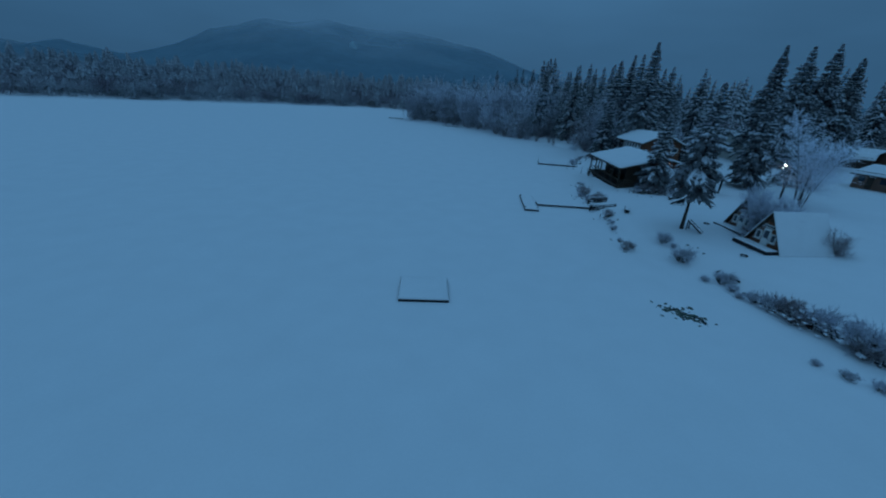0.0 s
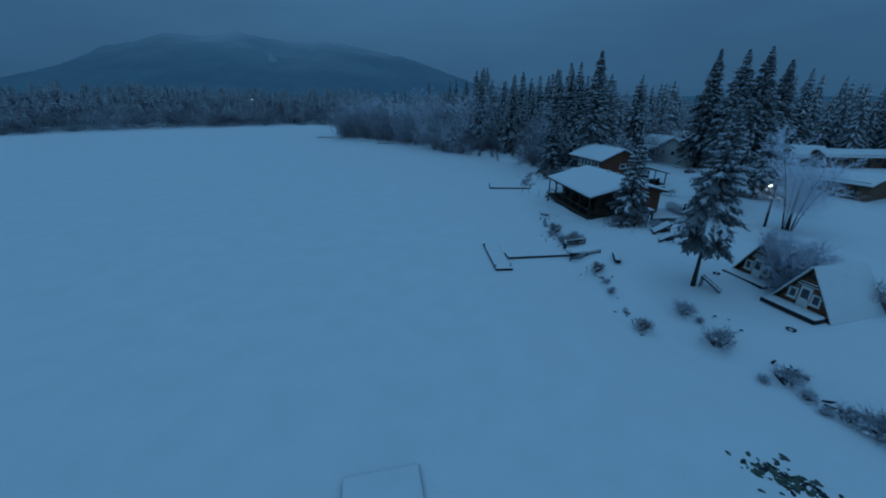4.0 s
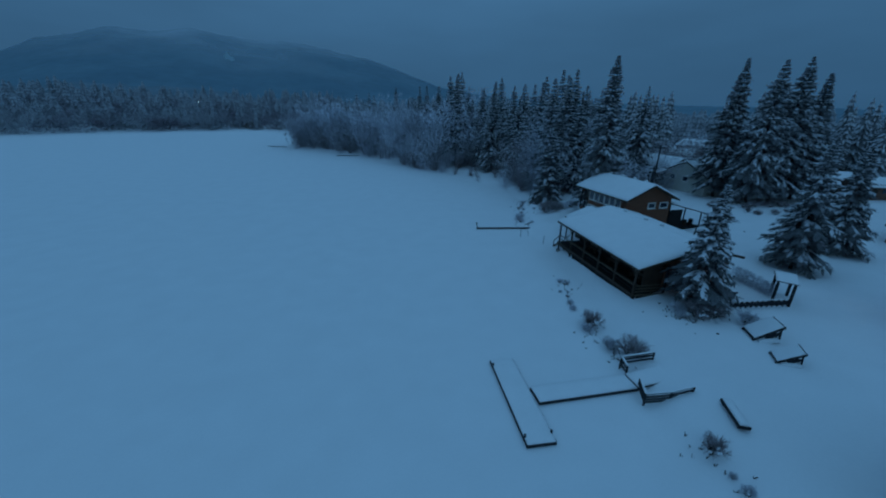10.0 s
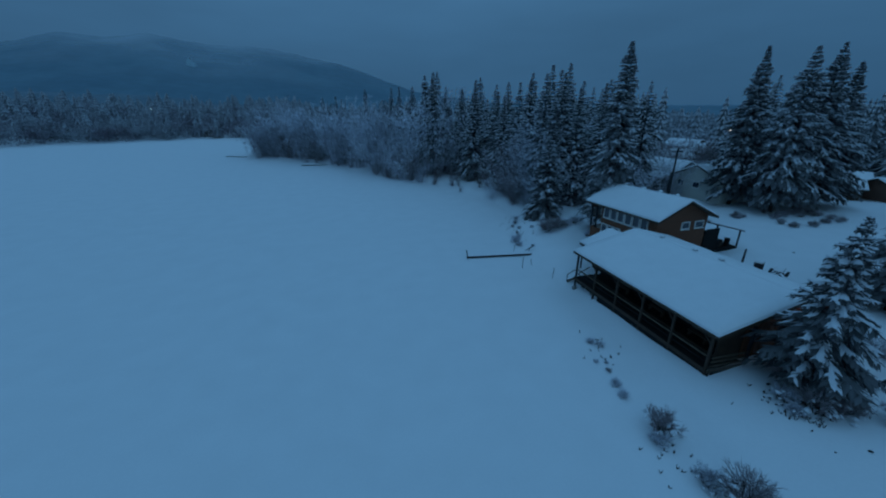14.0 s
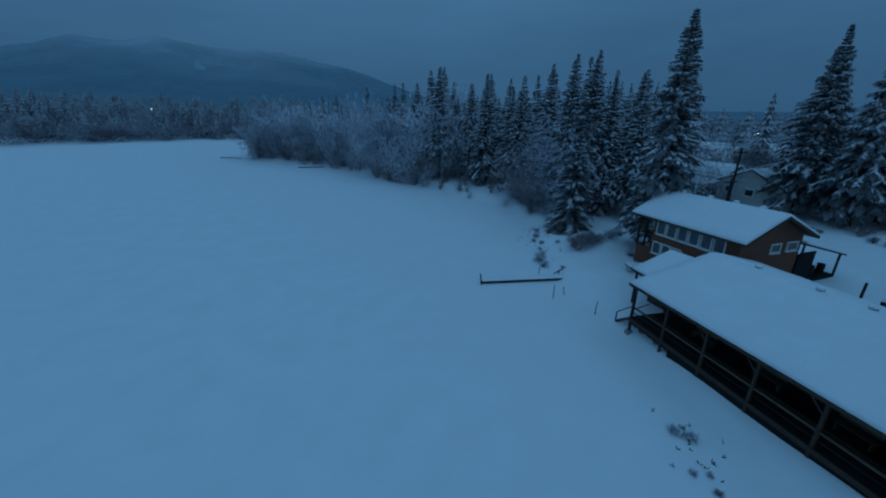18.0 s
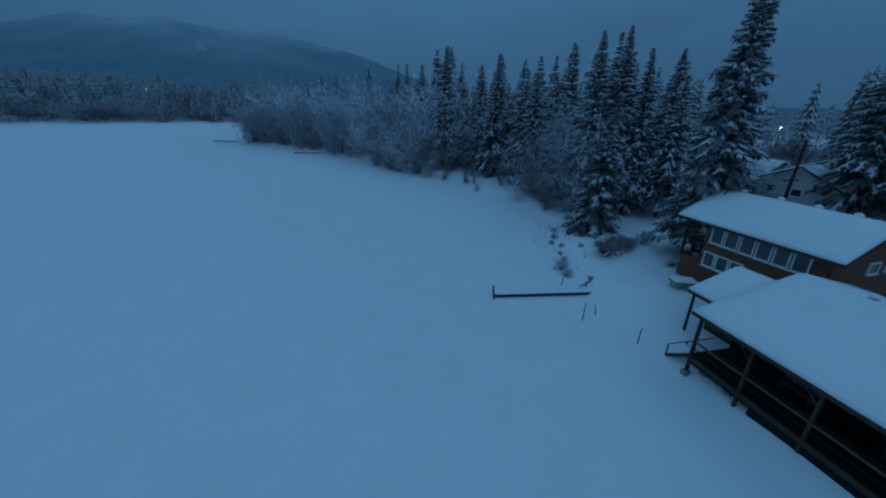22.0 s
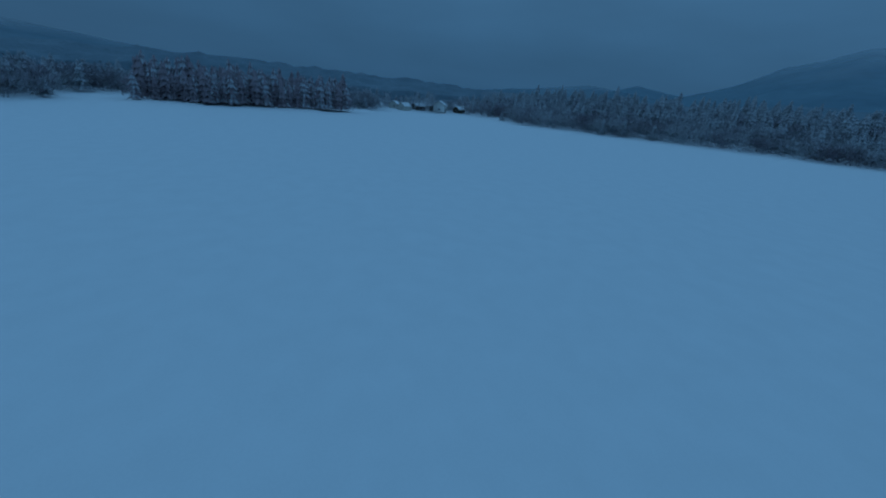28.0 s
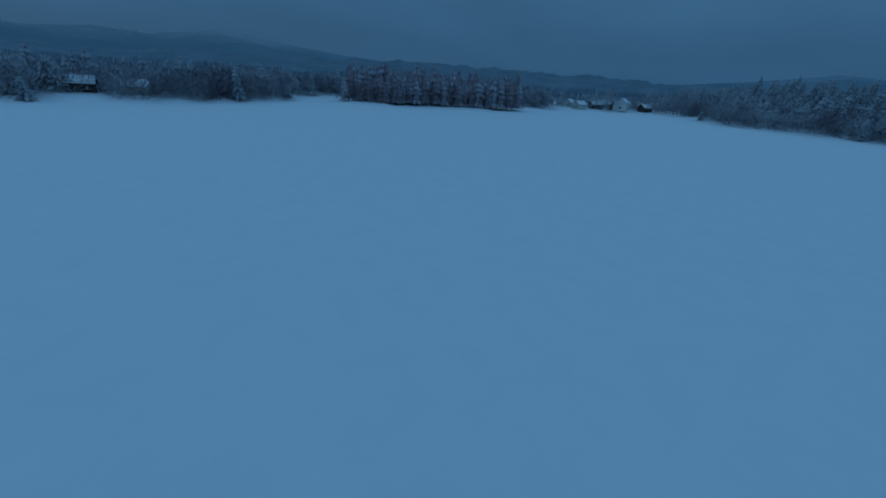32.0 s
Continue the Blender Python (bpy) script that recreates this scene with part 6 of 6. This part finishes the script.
pc = [(x, y, z, s_ * (1.1 if y < 240 or x > 100 else 1.15), a, v * (0.95 if x > 100 else 0.8 if y < 240 else 0.9)) for x, y, z, s_, a, v in scatter(con, 0.55, 1.05)]
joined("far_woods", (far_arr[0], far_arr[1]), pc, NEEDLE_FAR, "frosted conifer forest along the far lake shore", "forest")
joined("far_woods_snow", (far_arr[2], far_arr[3]), pc, SNOW_HAZED, "snow lying on the far forest's boughs", "forest")
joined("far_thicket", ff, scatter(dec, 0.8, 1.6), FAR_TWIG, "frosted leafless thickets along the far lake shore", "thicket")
ix, iy = rw.uniform(-281, -222, 1700), rw.uniform(0, 111, 1700)
inside = shore_distance(ix, iy, ISLAND) > 0.4
ix, iy = ix[inside], iy[inside]
iz = ground_z(ix, iy)
pi_ = [(x, y, z - 0.3, s, a, s * v) for x, y, z, s, a, v in zip(ix, iy, iz, rw.uniform(0.95, 1.5, len(ix)), rw.uniform(0, 6.28, len(ix)), rw.uniform(0.75, 1.15, len(ix)))]
joined("island_thicket", ff, [(x, y, z, s * 0.8, a, v * 1.0) for x, y, z, s, a, v in pi_], ISLE_TWIG, "brownish leafless thicket covering the small island", "thicket")
pi_ = pi_[::3]
joined("island_woods", (isle_arr[0], isle_arr[1]), pi_, ISLE_TWIG, "brownish frosted wood covering the small island", "forest")
joined("island_woods_snow", (isle_arr[2], isle_arr[3]), pi_[::2], SNOW_HAZED, "snow lying on the island wood's boughs", "forest")
for x, y, a in ((-352, 214, 30), (-366, 202, -20), (-378, 216, 40), (-348, 188, 70), (-340, 172, 15), (-324, 156, 40), (-356, 182, 10), (-334, 150, 60), (-384, 232, 20), (-150, -66, 40), (-160, -52, 20), (-88, 386, 10), (-276, 250, 60)):
    far_house("lake_house", pose(x, y, gz(x, y), 0, 0, a), 7.0, 9, 3.2, 5.6, random.Random(int(x)).choice([CREAM, DARKWOOD, CREAM]), "small snow-roofed house across the lake", (("y", -3.55, 0, 1.8, 1.4, 1.2, -1), ("x", -4.55, 1.2, 1.8, 1.4, 1.2, -1), ("x", 4.55, -1.2, 1.8, 1.4, 1.2, 1)))
far_house("lake_house", pose(-345, 193, gz(-345, 193), 0, 0, 62), 9.5, 12, 6.0, 9.0, WHITEPAINT, "tall white house standing on the far lake shore", (("x", 6.05, 1.8, 2.0, 1.6, 1.4, 1), ("x", 6.05, -1.8, 4.6, 1.6, 1.4, 1), ("x", -6.05, 0.5, 2.2, 2.6, 1.3, -1), ("y", 4.8, 2.0, 2.2, 1.6, 1.4, 1)))
for x, y, h in ((-126.5, 397.7, 13.0), (-352, 222, 4.5), (-340, 196, 4.0)):
    street_lamp(x, y, h, 0, "distant lit lamp across the lake", LAMPV, 0.2)


def ridge(name, prof, dist, depth, material, label, seed=0, base=-20, rough=1.0):
    """A range of hills from its profile of azimuth and elevation in degrees, with rough forested slopes in front."""
    az = np.linspace(prof[0][0], prof[-1][0], 420)
    el = np.interp(az, [p[0] for p in prof], [p[1] for p in prof])
    ker = np.hanning(9) / np.hanning(9).sum()
    el = np.convolve(np.pad(el, 4, mode="edge"), ker, mode="valid")
    rows = 16
    vs, fs = [], []
    for k in range(rows + 1):
        f = k / rows
        for a, e in zip(az, el):
            d = dist - depth * (1 - f)
            h = math.tan(radians(e)) * dist * (f ** 1.1) + 14
            x, y = d * math.sin(radians(a)), d * math.cos(radians(a)) + 60
            h += 0.05 * h * noise.noise(Vector((x * 0.004, y * 0.004, seed))) * (1 - 0.6 * f) + rough * (0.01 * h + 1.2) * noise.noise(Vector((x * 0.02, y * 0.02, seed))) + rough * 1.6 * noise.noise(Vector((x * 0.09, y * 0.09, seed)))
            vs.append((x, y, h if k else base))
    n = len(az)
    for k in range(rows):
        for i in range(n - 1):
            fs.append((k * n + i, k * n + i + 1, (k + 1) * n + i + 1, (k + 1) * n + i))
    return tagged(put(name, mesh_of(name, vs, fs, material, True)), label, "mountain", kind="structure")


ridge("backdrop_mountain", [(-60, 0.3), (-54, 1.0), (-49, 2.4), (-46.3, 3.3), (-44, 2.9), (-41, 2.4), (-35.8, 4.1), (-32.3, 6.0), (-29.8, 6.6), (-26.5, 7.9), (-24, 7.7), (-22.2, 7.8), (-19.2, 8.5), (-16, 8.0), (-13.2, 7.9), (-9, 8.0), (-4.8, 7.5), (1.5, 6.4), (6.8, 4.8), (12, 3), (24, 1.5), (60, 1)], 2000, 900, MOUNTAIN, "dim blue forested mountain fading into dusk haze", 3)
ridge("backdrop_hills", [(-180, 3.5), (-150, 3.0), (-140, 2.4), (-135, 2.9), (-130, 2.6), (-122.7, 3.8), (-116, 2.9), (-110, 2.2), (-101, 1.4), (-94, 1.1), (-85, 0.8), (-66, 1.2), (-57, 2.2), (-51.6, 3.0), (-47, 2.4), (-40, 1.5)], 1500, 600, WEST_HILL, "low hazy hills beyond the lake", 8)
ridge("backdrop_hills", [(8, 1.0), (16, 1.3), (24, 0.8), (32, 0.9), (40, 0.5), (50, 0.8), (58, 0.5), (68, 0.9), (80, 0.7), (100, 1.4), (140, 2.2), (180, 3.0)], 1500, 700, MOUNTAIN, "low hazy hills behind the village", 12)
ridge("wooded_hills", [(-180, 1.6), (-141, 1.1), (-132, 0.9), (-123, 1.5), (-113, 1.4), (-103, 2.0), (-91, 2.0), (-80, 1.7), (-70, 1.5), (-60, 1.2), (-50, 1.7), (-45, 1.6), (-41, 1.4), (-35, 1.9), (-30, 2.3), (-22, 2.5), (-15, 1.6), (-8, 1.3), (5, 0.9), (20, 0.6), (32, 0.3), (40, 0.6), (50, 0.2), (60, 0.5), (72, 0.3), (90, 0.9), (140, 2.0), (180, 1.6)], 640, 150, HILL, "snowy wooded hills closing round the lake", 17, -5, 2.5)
# bare clearing on the mountain
pv, pf = [], []
cl = [(-0.9, 0.1), (-0.3, 0.75), (0.1, 0.45), (0.25, 0.15), (0.8, -0.1), (0.95, -0.5), (0.3, -0.65), (-0.2, -0.45), (-0.7, -0.5)]
ax0, el0, dd = -15.55, 5.78, 1560.0
for u, v in cl:
    a, e_ = radians(ax0 + u * 0.62), radians(el0 + v * 0.72)
    pv.append((dd * math.sin(a), dd * math.cos(a) + 60, dd * math.tan(e_) + 15))
pf.append(tuple(range(len(cl))))
tagged(put("backdrop_clearing", mesh_of("backdrop_clearing", pv, pf, CLEARING)), "pale snowy clearing on the mountain side", "clearing", kind="structure")
